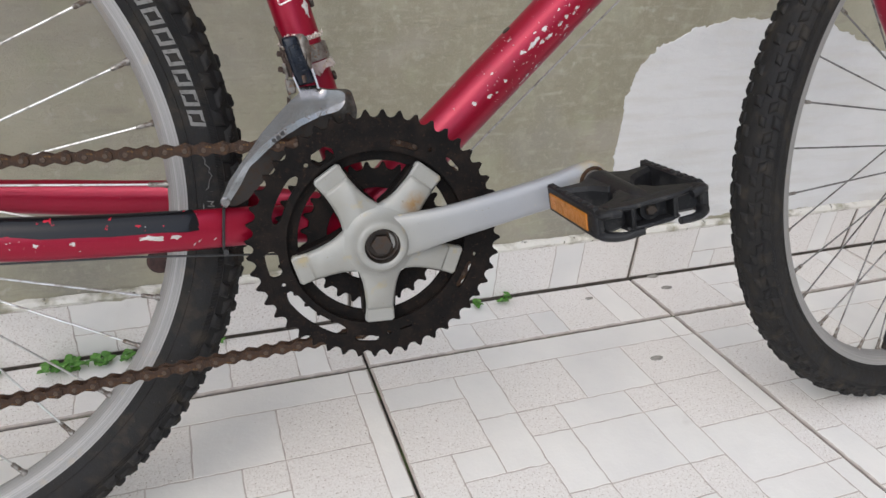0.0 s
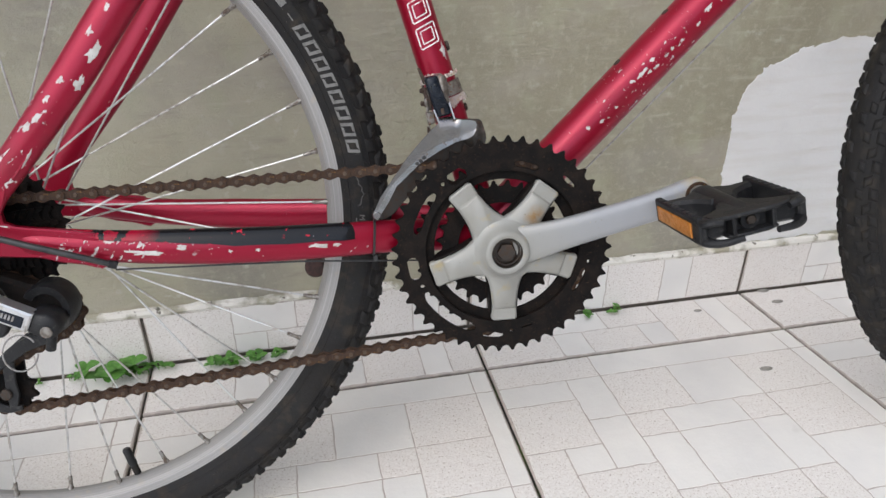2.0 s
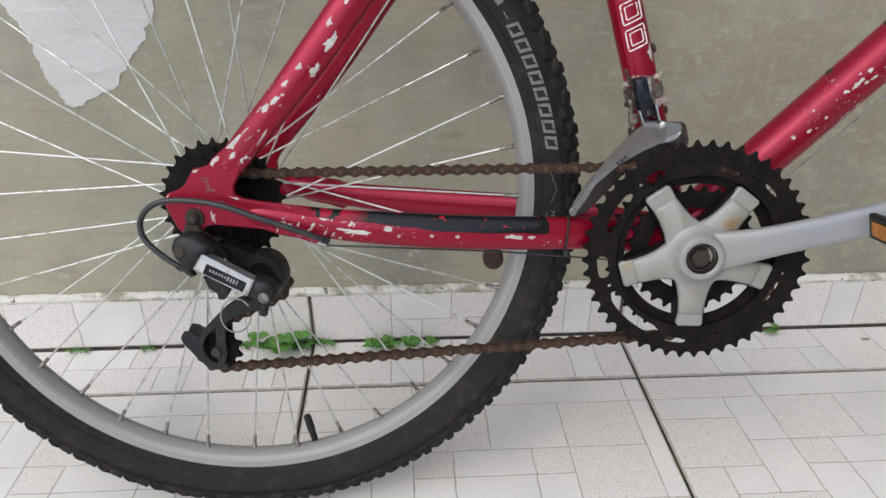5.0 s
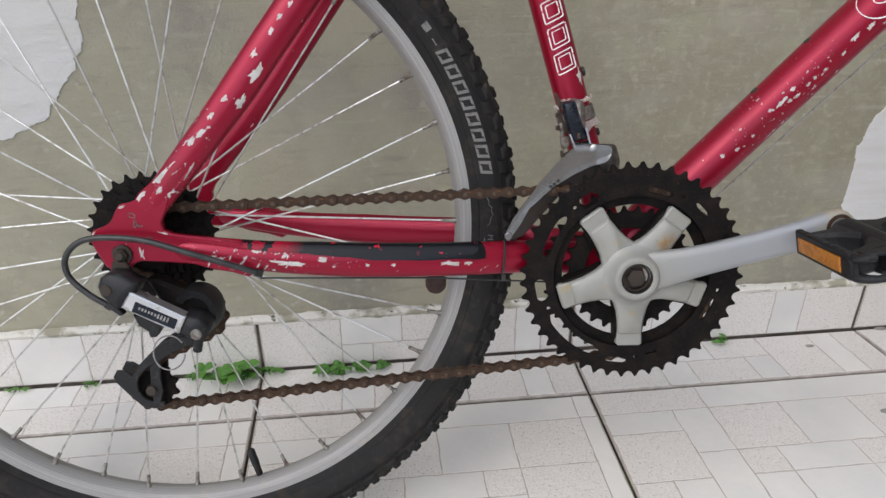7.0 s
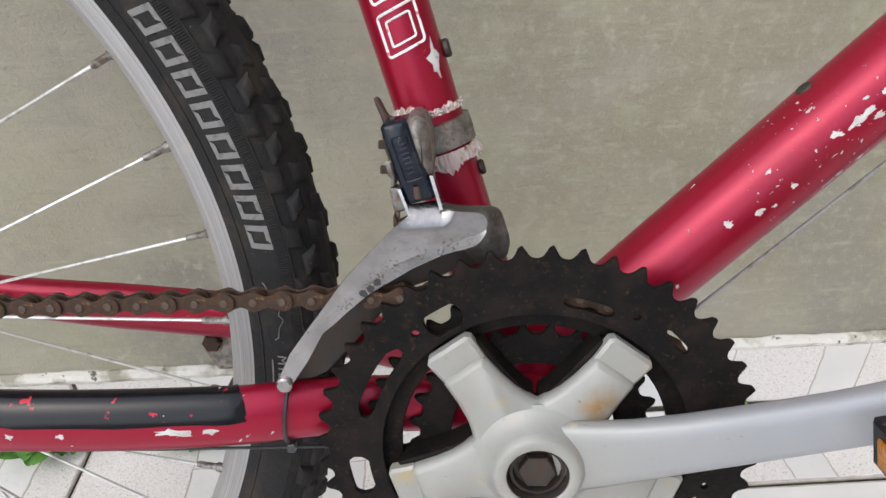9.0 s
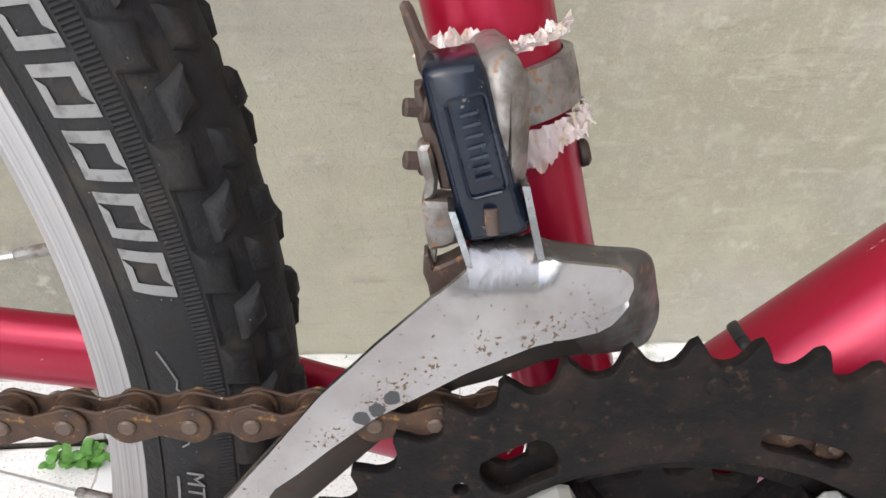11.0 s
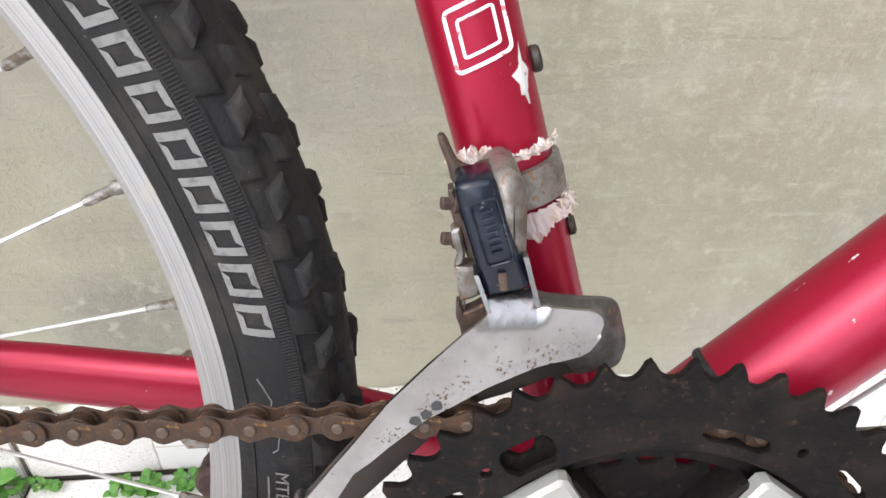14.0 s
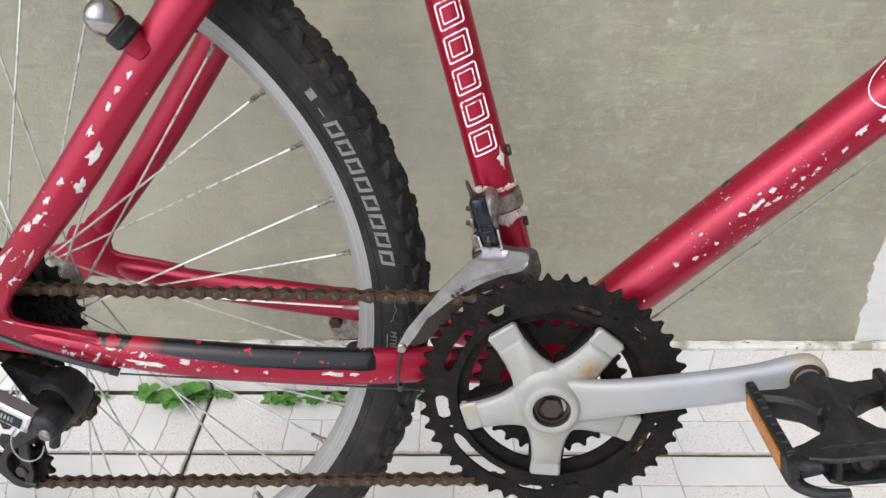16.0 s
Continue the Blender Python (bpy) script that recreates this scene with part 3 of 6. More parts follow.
# base course: strips of the same tile set on edge, with a plaster bead on top
base = tagged(new("baseboard"), "low skirting of pale printed tile strips", "skirting", kind="structure")
strips = [tile_mesh("tile", full, BASE_TOP - 0.0022, t, s) for t, s in ((1, 8), (2, 9))]
for i in range(-9, 4):
    ob = part("tile", strips[i % 2], [], base)
    ob.matrix_basis = pose(X_JOINT + i * TILE + JOINT / 2, Y_BASE, BASE_TOP, 90)
g = Geo()
rnd = random.Random(4)
pts, rad = [], []
for i in range(470):
    x = -3.85 + i * 0.012
    pts.append((x, Y_BASE + 0.004 + 0.001 * noise.noise((x * 30, 0, 0)), BASE_TOP + 0.003 + 0.002 * noise.noise((x * 25, 4, 0))))
    rad.append(0.0065 + 0.0028 * noise.noise((x * 55, 9, 0)))
g.tube(pts, rad, 8)
part("plaster_bead", g, m_rim_plaster, base, "ragged white plaster bead")
g = Geo()
g.box((-1.0, Y_BASE + 0.004, 0.03), (5.6, 0.006, 0.10), 0.0)
part("joint_bed", g, m_bed, base, "dirty tan joint")

# ---- the bicycle; its own axes: origin at the rear axle, x forward, y to its left, z up ----
bike = new("bicycle")
bike.matrix_world = Matrix(((0.99594, 0.08765, 0.02027, 0), (-0.08997, 0.97087, 0.22209, 0), (-0.00022, -0.22301, 0.97482, 0.32327), (0, 0, 0, 1)))
tagged(bike, "worn red mountain bicycle with rusty chain leaning towards the wall", "bicycle")
BB = Vector((0.4255, 0, -0.0350))

# frame
frame_part = Geo()
frame_part.tube([(BB.x, -0.036, BB.z), (BB.x, 0.036, BB.z)], 0.0215, 24)
frame_part.tube([(0.424, 0, -0.045), (0.378, 0, 0.107), (0.290, 0, 0.400)], 0.0147, 24)
frame_part.tube([(0.422, 0, -0.0285), (0.598, 0, 0.1485), (0.913, 0, 0.4635)], 0.0206, 28)
frame_part.tube([(0.933, 0, 0.40), (0.892, 0, 0.52)], 0.018, 24)
frame_tube = part("frame", frame_part, m_red, bike, "crimson red metallic frame tubes with chipped paint")
red_skins = [(frame_tube, BVHTree.FromPolygons(frame_part.v, frame_part.f))]

STAY_Y = {-1: -0.064, 1: 0.064}
for s in (-1, 1):
    g = Geo()
    pts = smooth_path([(0.022, s * 0.0690, -0.003), (0.045, s * 0.0675, -0.004), (0.12, s * 0.064, -0.013), (0.21, s * 0.058, -0.018), (0.281, s * 0.0497, -0.0197), (0.338, s * 0.0335, -0.023), (0.40, s * 0.021, -0.029)], 6)
    rad = [((0.0105 + 0.0045 * min(1, max(0, i - 6) / 10)) * min(1, 0.30 + i / 8), (0.0085 + 0.001 * min(1, max(0, i - 6) / 10)) * (0.30 if i < 3 else min(1, 0.42 + (i - 3) / 5))) for i in range(len(pts))]
    g.tube(pts, rad, 20, side=(0, 1, 0))
    stay = part("chainstay", g, m_red, bike, "chipped red chainstay")
    if s < 0:
        red_skins.append((stay, BVHTree.FromPolygons(g.v, g.f)))
        g = Geo()
        pts = smooth_path([(0.060, -0.0676, -0.0045), (0.12, -0.0642, -0.0125), (0.21, -0.0582, -0.0175), (0.281, -0.0499, -0.0197), (0.290, -0.0474, -0.0200)], 6)
        n = len(pts)
        rings = []
        for i, p in enumerate(pts):
            d = (pts[min(i + 1, n - 1)] - pts[max(i - 1, 0)]).normalized()
            b = (Vector((0, 1, 0)) - d * d.y).normalized()
            a = d.cross(b)
            k = min(1, (i + 2) / 10)
            wob = 0.07 * noise.noise((p.x * 90, 0, 3))
            hi, lo = 0.7, -1.06 - 0.36 * min(1, max(0, (p.x - 0.13) / 0.07)) + wob + (1.1 if i == n - 1 else 0.45 if i == n - 2 else 0.15 if i == n - 3 else 0) + max(0, 0.6 - i * 0.15)
            row = [p + a * ((0.0109 + 0.0045 * k) * math.cos(t)) + b * ((0.0089 + 0.001 * k) * math.sin(t)) for t in (hi + (lo - hi) * q / 9 for q in range(10))]
            rings.append(row)
        m = len(rings[0])
        verts = [v for r in rings for v in r]
        g.add(verts, [(a * m + i, a * m + i + 1, (a + 1) * m + i + 1, (a + 1) * m + i) for a in range(n - 1) for i in range(m - 1)])
        part("black_paint_band", g, m_black_paint, stay, "glossy black over-painted band")
        g = Geo()
        ring = [Vector((0.3115, -0.0420, -0.0213)) + Vector((0.0012 * math.sin(t), -0.0106 * math.cos(t) * 1.02, 0.0158 * math.sin(t))) for t in (2 * math.pi * k / 28 for k in range(29))]
        g.tube(ring, (0.0011), 6)
        g.box((0.3118, -0.046, -0.0385), (0.0035, 0.004, 0.005), 0.0008)
        part("cable_tie", g, m_cable, stay, "black cable tie")
    g = Geo()
    pts = smooth_path([(0.0060, s * 0.0695, 0.022), (0.020, s * 0.0690, 0.039), (0.0845, s * 0.062, 0.1175), (0.149, s * 0.053, 0.2033), (0.297, s * 0.018, 0.396)], 6)
    g.tube(pts, [((0.0118 + 0.003 * min(1, max(0, i - 6) / 7)) * min(1, 0.3 + i / 7), 0.0095 * (0.22 if i < 5 else min(1, 0.22 + (i - 4) / 8))) for i in range(len(pts))], 20, side=(0, 1, 0))
    stay = part("seatstay", g, m_red, bike, "red seatstay with white paint chips")
    if s < 0:
        red_skins.append((stay, BVHTree.FromPolygons(g.v, g.f)))
    # cantilever boss and its brake pivot
    g = Geo()
    a = Vector((0.150, s * 0.056, 0.2065))
    d = Vector((-0.62, s * 0.35, 0.70)).normalized()
    g.disc(a, d, 0.0085, 0.014, 20)
    boss = part("brake_boss", g, m_red, stay)
    g = Geo()
    g.disc(a + d * 0.012, d, 0.0112, 0.012, 20, 0.002)
    part("collar", g, m_plastic, boss, "black plastic collar")
    g = Geo()
    prof = [(0.0001, 0.024), (0.010, 0.024), (0.0118, 0.028), (0.0118, 0.034), (0.010, 0.039), (0.006, 0.042), (0.0001, 0.043)]
    g.lathe(prof, a, d, 20, closed=False)
    part("pivot_cap", g, m_chrome, boss, "dull silver pivot cap")
# bridge between the seatstays
g = Geo()
g.tube([(0.196, -0.043, 0.262), (0.203, 0, 0.268), (0.196, 0.043, 0.262)], 0.0075, 14)
part("stay_bridge", g, m_red, bike)
# bottle screws on the down tube
for x, z in ((0.5435, 0.1185), (0.5865, 0.1615)):
    g = Geo()
    q = Vector((-0.7071, 0, 0.7071))
    g.disc(Vector((x, 0, z)), q, 0.0042, 0.0035, 14)
    part("bottle_screw", g, m_dark_bolt, bike, "small rusty screw")

# dropouts
DROP = [(0.040, 0.074), (0.030, 0.0664), (0.018, 0.0550), (0.0077, 0.0466), (0.0028, 0.0399), (-0.003, 0.0380), (-0.010, 0.0368), (-0.0146, 0.0300), (-0.0188, 0.0217), (-0.0265, 0.0177), (-0.0345, 0.0148), (-0.0378, 0.0082), (-0.0347, -0.0008), (-0.0273, -0.0158), (-0.018, -0.0225), (-0.0100, -0.0215), (-0.0033, -0.0140), (0.0028, -0.0118), (0.0224, -0.0130), (0.0469, -0.0150), (0.0614, -0.0196), (0.078, -0.0225), (0.092, -0.027), (0.104, -0.020), (0.090, 0.003), (0.063, 0.0074), (0.0436, 0.0096), (0.0315, 0.0115), (0.0245, 0.0148), (0.0236, 0.0222), (0.0292, 0.0334), (0.0330, 0.0430), (0.0411, 0.0500), (0.055, 0.068), (0.058, 0.074)]
for s in (-1, 1):
    g = Geo()
    g.prism(DROP, flat, s * 0.0695 - 0.0035, s * 0.0695 + 0.0035, 0.0012)
    plate = part("dropout", g, m_red, bike, "chipped red dropout plate with stamped marks")
    if s < 0:
        red_skins.append((plate, BVHTree.FromPolygons(g.v, g.f)))
        for k, (x, z, w, h, r) in enumerate([(-0.0001, 0.0278, 0.0062, 0.0036, 20), (0.0020, 0.0205, 0.0020, 0.0062, 10), (0.0048, 0.0190, 0.0034, 0.0012, 15), (0.0128, 0.0079, 0.0046, 0.0036, 12)]):
            g = Geo()
            g.tube([Vector((x, -0.0733, z)) + pose(0, 0, 0, 0, r, 0) @ Vector((w / 2 * math.cos(t), 0, h / 2 * math.sin(t))) for t in (2 * math.pi * i / 14 for i in range(15))], 0.00035, 5)
            part("stamped_mark", g, m_dull_spoke, plate, "worn stamped mark")
    g = Geo()
    ax = (-0.0115, -0.0055) if s < 0 else (-0.002, -0.001)
    g.disc((ax[0], s * 0.0728, ax[1]), (0, s, 0), 0.0085, 0.0022, 28, 0.0006)
    g.disc((ax[0], s * 0.0745, ax[1]), (0, s, 0), 0.0058, 0.005, 6, 0.0012)
    g.disc((ax[0], s * 0.0790, ax[1]), (0, s, 0), 0.0036, 0.0020, 14)
    part("axle_nut", g, m_dark_bolt, bike, "greasy dark axle nut")


# flakes of missing paint on the tubes and the stays of the chain side
CHIPS = [  # place, half length along the tube, how many times longer than wide, the tube's slope in degrees
    ((0.1110, -0.066, 0.1401), 0.0084, 1.8, 53), ((0.0977, -0.068, 0.1178), 0.0068, 1.6, 53), ((0.0839, -0.068, 0.1214), 0.0030, 1.2, 53),
    ((0.0716, -0.068, 0.1087), 0.0041, 1.5, 53), ((0.0638, -0.069, 0.0950), 0.0054, 1.8, 53), ((0.0534, -0.070, 0.0646), 0.0092, 2.4, 53),
    ((0.0433, -0.071, 0.0716), 0.0115, 2.2, 53), ((0.0539, -0.070, 0.0880), 0.0054, 1.5, 53), ((0.0348, -0.070, 0.0525), 0.0047, 1.4, 53),
    ((0.0241, -0.072, 0.0581), 0.0061, 1.8, 53), ((0.1400, -0.060, 0.1937), 0.0035, 1.8, 53), ((0.1311, -0.061, 0.1844), 0.0030, 1.6, 53),
    ((0.1235, -0.062, 0.1732), 0.0035, 1.6, 53), ((0.1089, -0.064, 0.1565), 0.0043, 1.5, 53),
    ((0.0934, -0.072, -0.0094), 0.0115, 4.2, -5), ((0.1268, -0.071, -0.0155), 0.0115, 3.4, -5), ((0.1001, -0.072, -0.0032), 0.0046, 2.4, -5),
    ((0.1549, -0.069, -0.0121), 0.0043, 1.4, -5), ((0.1932, -0.066, -0.0197), 0.0020, 1.2, -5), ((0.2640, -0.058, -0.0205), 0.0095, 3.6, -5), ((0.2800, -0.056, -0.0215), 0.0041, 2.4, -5),
    ((0.4914, -0.018, 0.0334), 0.0014, 1.2, 45), ((0.5094, -0.018, 0.0649), 0.0022, 1.1, 45), ((0.5224, -0.018, 0.0697), 0.0026, 1.4, 45),
    ((0.5231, -0.018, 0.0886), 0.0015, 1.2, 45), ((0.5288, -0.018, 0.0723), 0.0014, 1.2, 45), ((0.5355, -0.018, 0.0819), 0.0016, 1.2, 45),
    ((0.5578, -0.018, 0.1116), 0.0066, 2.6, 45), ((0.5490, -0.018, 0.1050), 0.0028, 1.4, 45), ((0.5658, -0.018, 0.1230), 0.0028, 1.3, 45),
    ((0.5715, -0.018, 0.1164), 0.0036, 1.6, 45), ((0.5650, -0.018, 0.1125), 0.0028, 1.5, 45), ((0.5771, -0.018, 0.1379), 0.0015, 1.2, 45), ((0.5850, -0.018, 0.1316), 0.0022, 1.2, 45),
    ((0.6150, -0.018, 0.1650), 0.0050, 2.0, 45), ((0.6080, -0.018, 0.1520), 0.0026, 1.5, 45), ((0.6280, -0.018, 0.1740), 0.0044, 1.6, 45),
    ((0.3835, -0.0105, 0.1355), 0.0088, 1.9, 106),
    ((0.0270, -0.0735, 0.0610), 0.0095, 2.4, 52), ((0.0090, -0.0735, 0.0440), 0.0055, 1.9, 48), ((-0.0090, -0.0735, 0.0355), 0.0045, 2.2, 8), ((-0.0345, -0.0735, 0.0115), 0.0042, 2.2, 60),
    ((0.0045, -0.0735, -0.0055), 0.0058, 2.6, 100), ((-0.0090, -0.0735, -0.0170), 0.0050, 2.0, -35), ((0.0250, -0.0735, 0.0500), 0.0035, 2.4, 20), ((0.0550, -0.0740, -0.0050), 0.0040, 3.0, -5),
    ((0.0700, -0.0740, 0.0060), 0.0030, 3.0, -5), ((0.2150, -0.0640, -0.0200), 0.0026, 1.8, -5), ((0.0250, -0.0735, 0.0120), 0.0050, 6.0, -15),
]


def paint_chip(at, long, ratio, slope, seed):
    """A ragged thin patch of bare primer that follows the painted surface below it."""
    rnd = random.Random(seed)
    c, k = math.cos(radians(slope)), math.sin(radians(slope))
    ob, tree = min(red_skins, key=lambda q: q[1].find_nearest(Vector(at))[3])
    y = tree.find_nearest(Vector(at))[0].y - 0.004
    rays = [max(0.3, 0.85 + 0.8 * noise.noise((q * 0.6, seed * 3.7, 0)) + rnd.uniform(-0.2, 0.2)) for q in range(18)]
    verts = []
    for ring in (0.0, 0.5, 1.0):
        for q in range(1 if ring == 0 else 18):
            t = 2 * math.pi * q / 18
            u, w = long * ring * rays[q] * math.cos(t), long / ratio * ring * rays[q] * math.sin(t)
            hit = tree.find_nearest(Vector((at[0] + u * c - w * k, y, at[2] + u * k + w * c)))
            up = hit[1] if hit[1].y < 0 else -hit[1]
            verts.append(hit[0] + up * (0.00018 if ring < 1 else 0.00004))
    faces = [(0, 1 + (q + 1) % 18, 1 + q) for q in range(18)] + [(1 + q, 1 + (q + 1) % 18, 19 + (q + 1) % 18, 19 + q) for q in range(18)]
    geo = Geo()
    geo.add(verts, faces)
    part("paint_chip", geo, m_chip, ob, "bare spot in the red paint")


for k, row in enumerate(CHIPS):
    paint_chip(*row, k)


# ---- wheels ----
RIM_IN, RIM_OUT, TYRE_R, TYRE_C = 0.2695, 0.2868, 0.0228, 0.3045


def tyre_surface(t):
    """Radius and offset on the tyre's section, t from -1 (right bead) to 1 (left bead)."""
    a = t * 2.42
    return TYRE_C + TYRE_R * math.cos(a), -(-TYRE_R * math.sin(a))


def add_knob(geo, th, t, length, width, high, lean):
    """One rubber knob on the tread: a block with a sloped, pinched top."""
    r0, y0 = tyre_surface(t)
    cen = Vector((TYRE_C * math.cos(th), 0, TYRE_C * math.sin(th)))
    out = Vector((math.cos(th) * (r0 - TYRE_C), y0, math.sin(th) * (r0 - TYRE_C))).normalized()
    along = Vector((-math.sin(th), 0, math.cos(th)))
    across = out.cross(along)
    p = cen + out * (TYRE_R - 0.0012)
    base = [(-1, -1), (1, -1), (1, 1), (-1, 1)]
    lo = [p + along * (x * length / 2 + lean * y * length * 0.3) + across * (y * width / 2) for x, y in base]
    hi = [p + out * (high * (1.12 if x * y > 0 else 0.80) + 0.0012) + along * (x * length * 0.24 + lean * y * length * 0.30) + across * (y * width * 0.22) for x, y in base]
    mid = [p + out * (high + 0.0012) * 0.70 + along * (x * length * 0.41 + lean * y * length * 0.32) + across * (y * width * 0.40) for x, y in base]
    geo.loops([lo, mid, hi])


def wheel_parts(wheel, knob_count, knob_grow, spoke_shift, flange_r, flanges, valve_at, print_marks):
    """Tyre, tread, rim, hub, spokes and valve about the y axis, at the origin of the wheel."""
    y = (0, 1, 0)
    g = Geo()
    prof = [tyre_surface(-1 + 2 * k / 30) for k in range(31)]
    prof = prof + [(r - 0.004 if r < 0.30 else r - 0.002, q * 0.86) for r, q in reversed(prof)]
    g.lathe(prof, (0, 0, 0), y, 180)
    tyre = part("tyre", g, m_rubber, wheel, "dusty black knobbly tyre")
    for s in (-1, 1):
        for rr, hh in ((0.3125, 0.0007), (0.2905, 0.0006)):
            t = math.acos(max(-1, min(1, (rr - TYRE_C) / TYRE_R)))
            q = s * TYRE_R * math.sin(t)
            bead = Geo()
            bead.lathe([(rr + hh, q), (rr, q + s * hh), (rr - hh, q), (rr, q - s * hh)], (0, 0, 0), y, 160)
            part("moulded_line", bead, m_rubber, tyre)
    # ribbed ring on both side walls
    g = Geo()
    for s in (-1, 1):
        for k in range(1600):
            th = 2 * math.pi * k / 1600
            rad_dir = Vector((math.cos(th), 0, math.sin(th)))
            tan = Vector((-math.sin(th), 0, math.cos(th)))
            t0, t1 = math.acos((0.3072 - TYRE_C) / TYRE_R), math.acos((0.3112 - TYRE_C) / TYRE_R)
            rows = []
            for tt in (t0, t1):
                c = rad_dir * (TYRE_C + TYRE_R * math.cos(tt)) + Vector((0, s * TYRE_R * math.sin(tt), 0))
                o = rad_dir * math.cos(tt) + Vector((0, s * math.sin(tt), 0))
                rows.append((c - tan * 0.0005, c + o * 0.00045, c + tan * 0.0005))
            g.add([*rows[0], *rows[1]], [(0, 1, 4, 3), (1, 2, 5, 4)])
    tagged(part("side_ribs", g, m_rubber, tyre), kind="stuff")
    g = Geo()
    for k in range(knob_count):
        th = 2 * math.pi * k / knob_count
        step = 2 * math.pi / knob_count
        for s in (-1, 1):
            add_knob(g, th, s * 0.435, 0.0128, 0.0092, 0.0030 * knob_grow, -s * 0.35)
            add_knob(g, th + step * 0.50, s * 0.330, 0.0110, 0.0084, 0.0029 * knob_grow, s * 0.5)
            add_knob(g, th + step * 0.98, s * 0.205, 0.0105, 0.0072, 0.0026 * knob_grow, -s * 0.4)
        add_knob(g, th + step * 0.35, 0.075 * (1 if k % 2 else -1), 0.0110, 0.0085, 0.0025 * knob_grow, 0.3)
    tagged(part("tread", g, m_rubber, tyre, "worn blocky tread knobs"), kind="stuff")
    g = Geo()
    half = [(RIM_OUT + 0.0004, 0.0124), (RIM_OUT + 0.0002, 0.0134), (RIM_OUT - 0.0010, 0.01385), (0.2838, 0.0134), (0.2800, 0.0130), (0.2768, 0.0127), (0.2752, 0.0118), (0.2735, 0.0098), (0.2718, 0.0072), (0.2705, 0.0042), (RIM_IN, 0.0020)]
    floor_in = [(0.2765, 0.0095), (0.2830, 0.0112)]
    rp = [(r, -q) for r, q in half] + [(r, q) for r, q in reversed(half)] + [(r, q) for r, q in reversed(floor_in)] + [(r, -q) for r, q in floor_in]
    g.lathe(rp, (0, 0, 0), y, 180)
    rim = part("rim", g, m_alu, wheel, "scuffed brushed aluminium rim")
    g = Geo()
    yr, yl = flanges
    core = 0.0145 if print_marks else 0.0115
    shell = [(0.0001, yr - 0.008), (0.0055, yr - 0.008), (0.0055, yr - 0.003), (flange_r - 0.001, yr - 0.0018), (flange_r, yr), (flange_r - 0.001, yr + 0.0018), (core + 0.001, yr + 0.004), (core, yr + 0.010), (core, yl - 0.010), (core + 0.001, yl - 0.004), (flange_r - 0.001, yl - 0.0018), (flange_r, yl), (flange_r - 0.001, yl + 0.0018), (0.0055, yl + 0.003), (0.0055, yl + 0.008), (0.0001, yl + 0.008)]
    g.lathe(shell, (0, 0, 0), y, 40, closed=False)
    reach = 0.0570 if print_marks else 0.056
    g.tube([(0, -reach, 0), (0, reach, 0)], 0.0048, 12)
    part("hub", g, m_worn if print_marks else m_hub, wheel, "steel hub shell and axle")
    for i in range(36):
        th = radians(spoke_shift + 10 * i)
        side = i % 2
        turn = -1 if ((i + 1) // 2) % 2 else 1
        yy = flanges[side] + (0.0014 if turn > 0 else -0.0014)
        ha = th + turn * radians(68)
        a = Vector((flange_r * 0.88 * math.cos(ha), yy, flange_r * 0.88 * math.sin(ha)))
        b = Vector((RIM_IN * math.cos(th), 0.0025 * (1 if side else -1), RIM_IN * math.sin(th)))
        d = (b - a).normalized()
        g = Geo()
        g.tube([a, b - d * 0.012], 0.00092, 6)
        spoke = part("spoke", g, m_steel if print_marks else m_dull_spoke, wheel)
        g = Geo()
        g.tube([b - d * 0.0135, b - d * 0.012, b - d * 0.003, b - d * 0.002, b + d * 0.002], [0.0014, 0.0019, 0.0019, 0.0027, 0.0027], 8)
        part("nipple", g, m_nipple, rim, "dull tarnished nipple")
    th = radians(valve_at)
    rd = Vector((math.cos(th), 0, math.sin(th)))
    g = Geo()
    g.tube([rd * 0.268, rd * 0.256], 0.0034, 12)
    valve = part("valve", g, m_rubber, wheel, "black valve stem")
    g = Geo()
    g.tube([rd * 0.258, rd * 0.2555, rd * 0.240, rd * 0.2385], [0.0036, 0.0041, 0.0039, 0.003], 12)
    part("valve_cap", g, m_plastic, valve, "black valve cap")
    return tyre


rear = new("rear_wheel")
rear.parent = bike
rear.matrix_basis = pose(0.0009, -0.0084, 0.0005, 0, 0, 2.8)
tyre = wheel_parts(rear, 72, 1.0, 0.6, 0.0225, (-0.017, 0.034), -75.5, True)
tagged(rear, "rear wheel with aluminium rim and galvanised spokes")


def on_tyre(r, th, s=-1, up=0.0):
    """A point on the side wall at a radius and an angle."""
    t = math.acos((r - TYRE_C) / TYRE_R)
    return Vector(((r + up * math.cos(t)) * math.cos(th), s * (TYRE_R * math.sin(t) + up * math.sin(t)), (r + up * math.cos(t)) * math.sin(th)))


def side_print(th0, th1, r0, r1, slant, rows=4, mat=m_letter):
    """A plain printed block on the side wall of the rear tyre."""
    g = Geo()
    n = 6
    for a in range(n):
        for b in range(rows):
            q = []
            for da, db in ((0, 0), (1, 0), (1, 1), (0, 1)):
                u, w = (a + da) / n, (b + db) / rows
                q.append(on_tyre(r0 + (r1 - r0) * w, th0 + (th1 - th0) * u + slant * (w - 0.5), up=0.0004))
            g.add(q, [(3, 2, 1, 0)])
    return part("print_block", g, mat, tyre, "worn grey printed block")


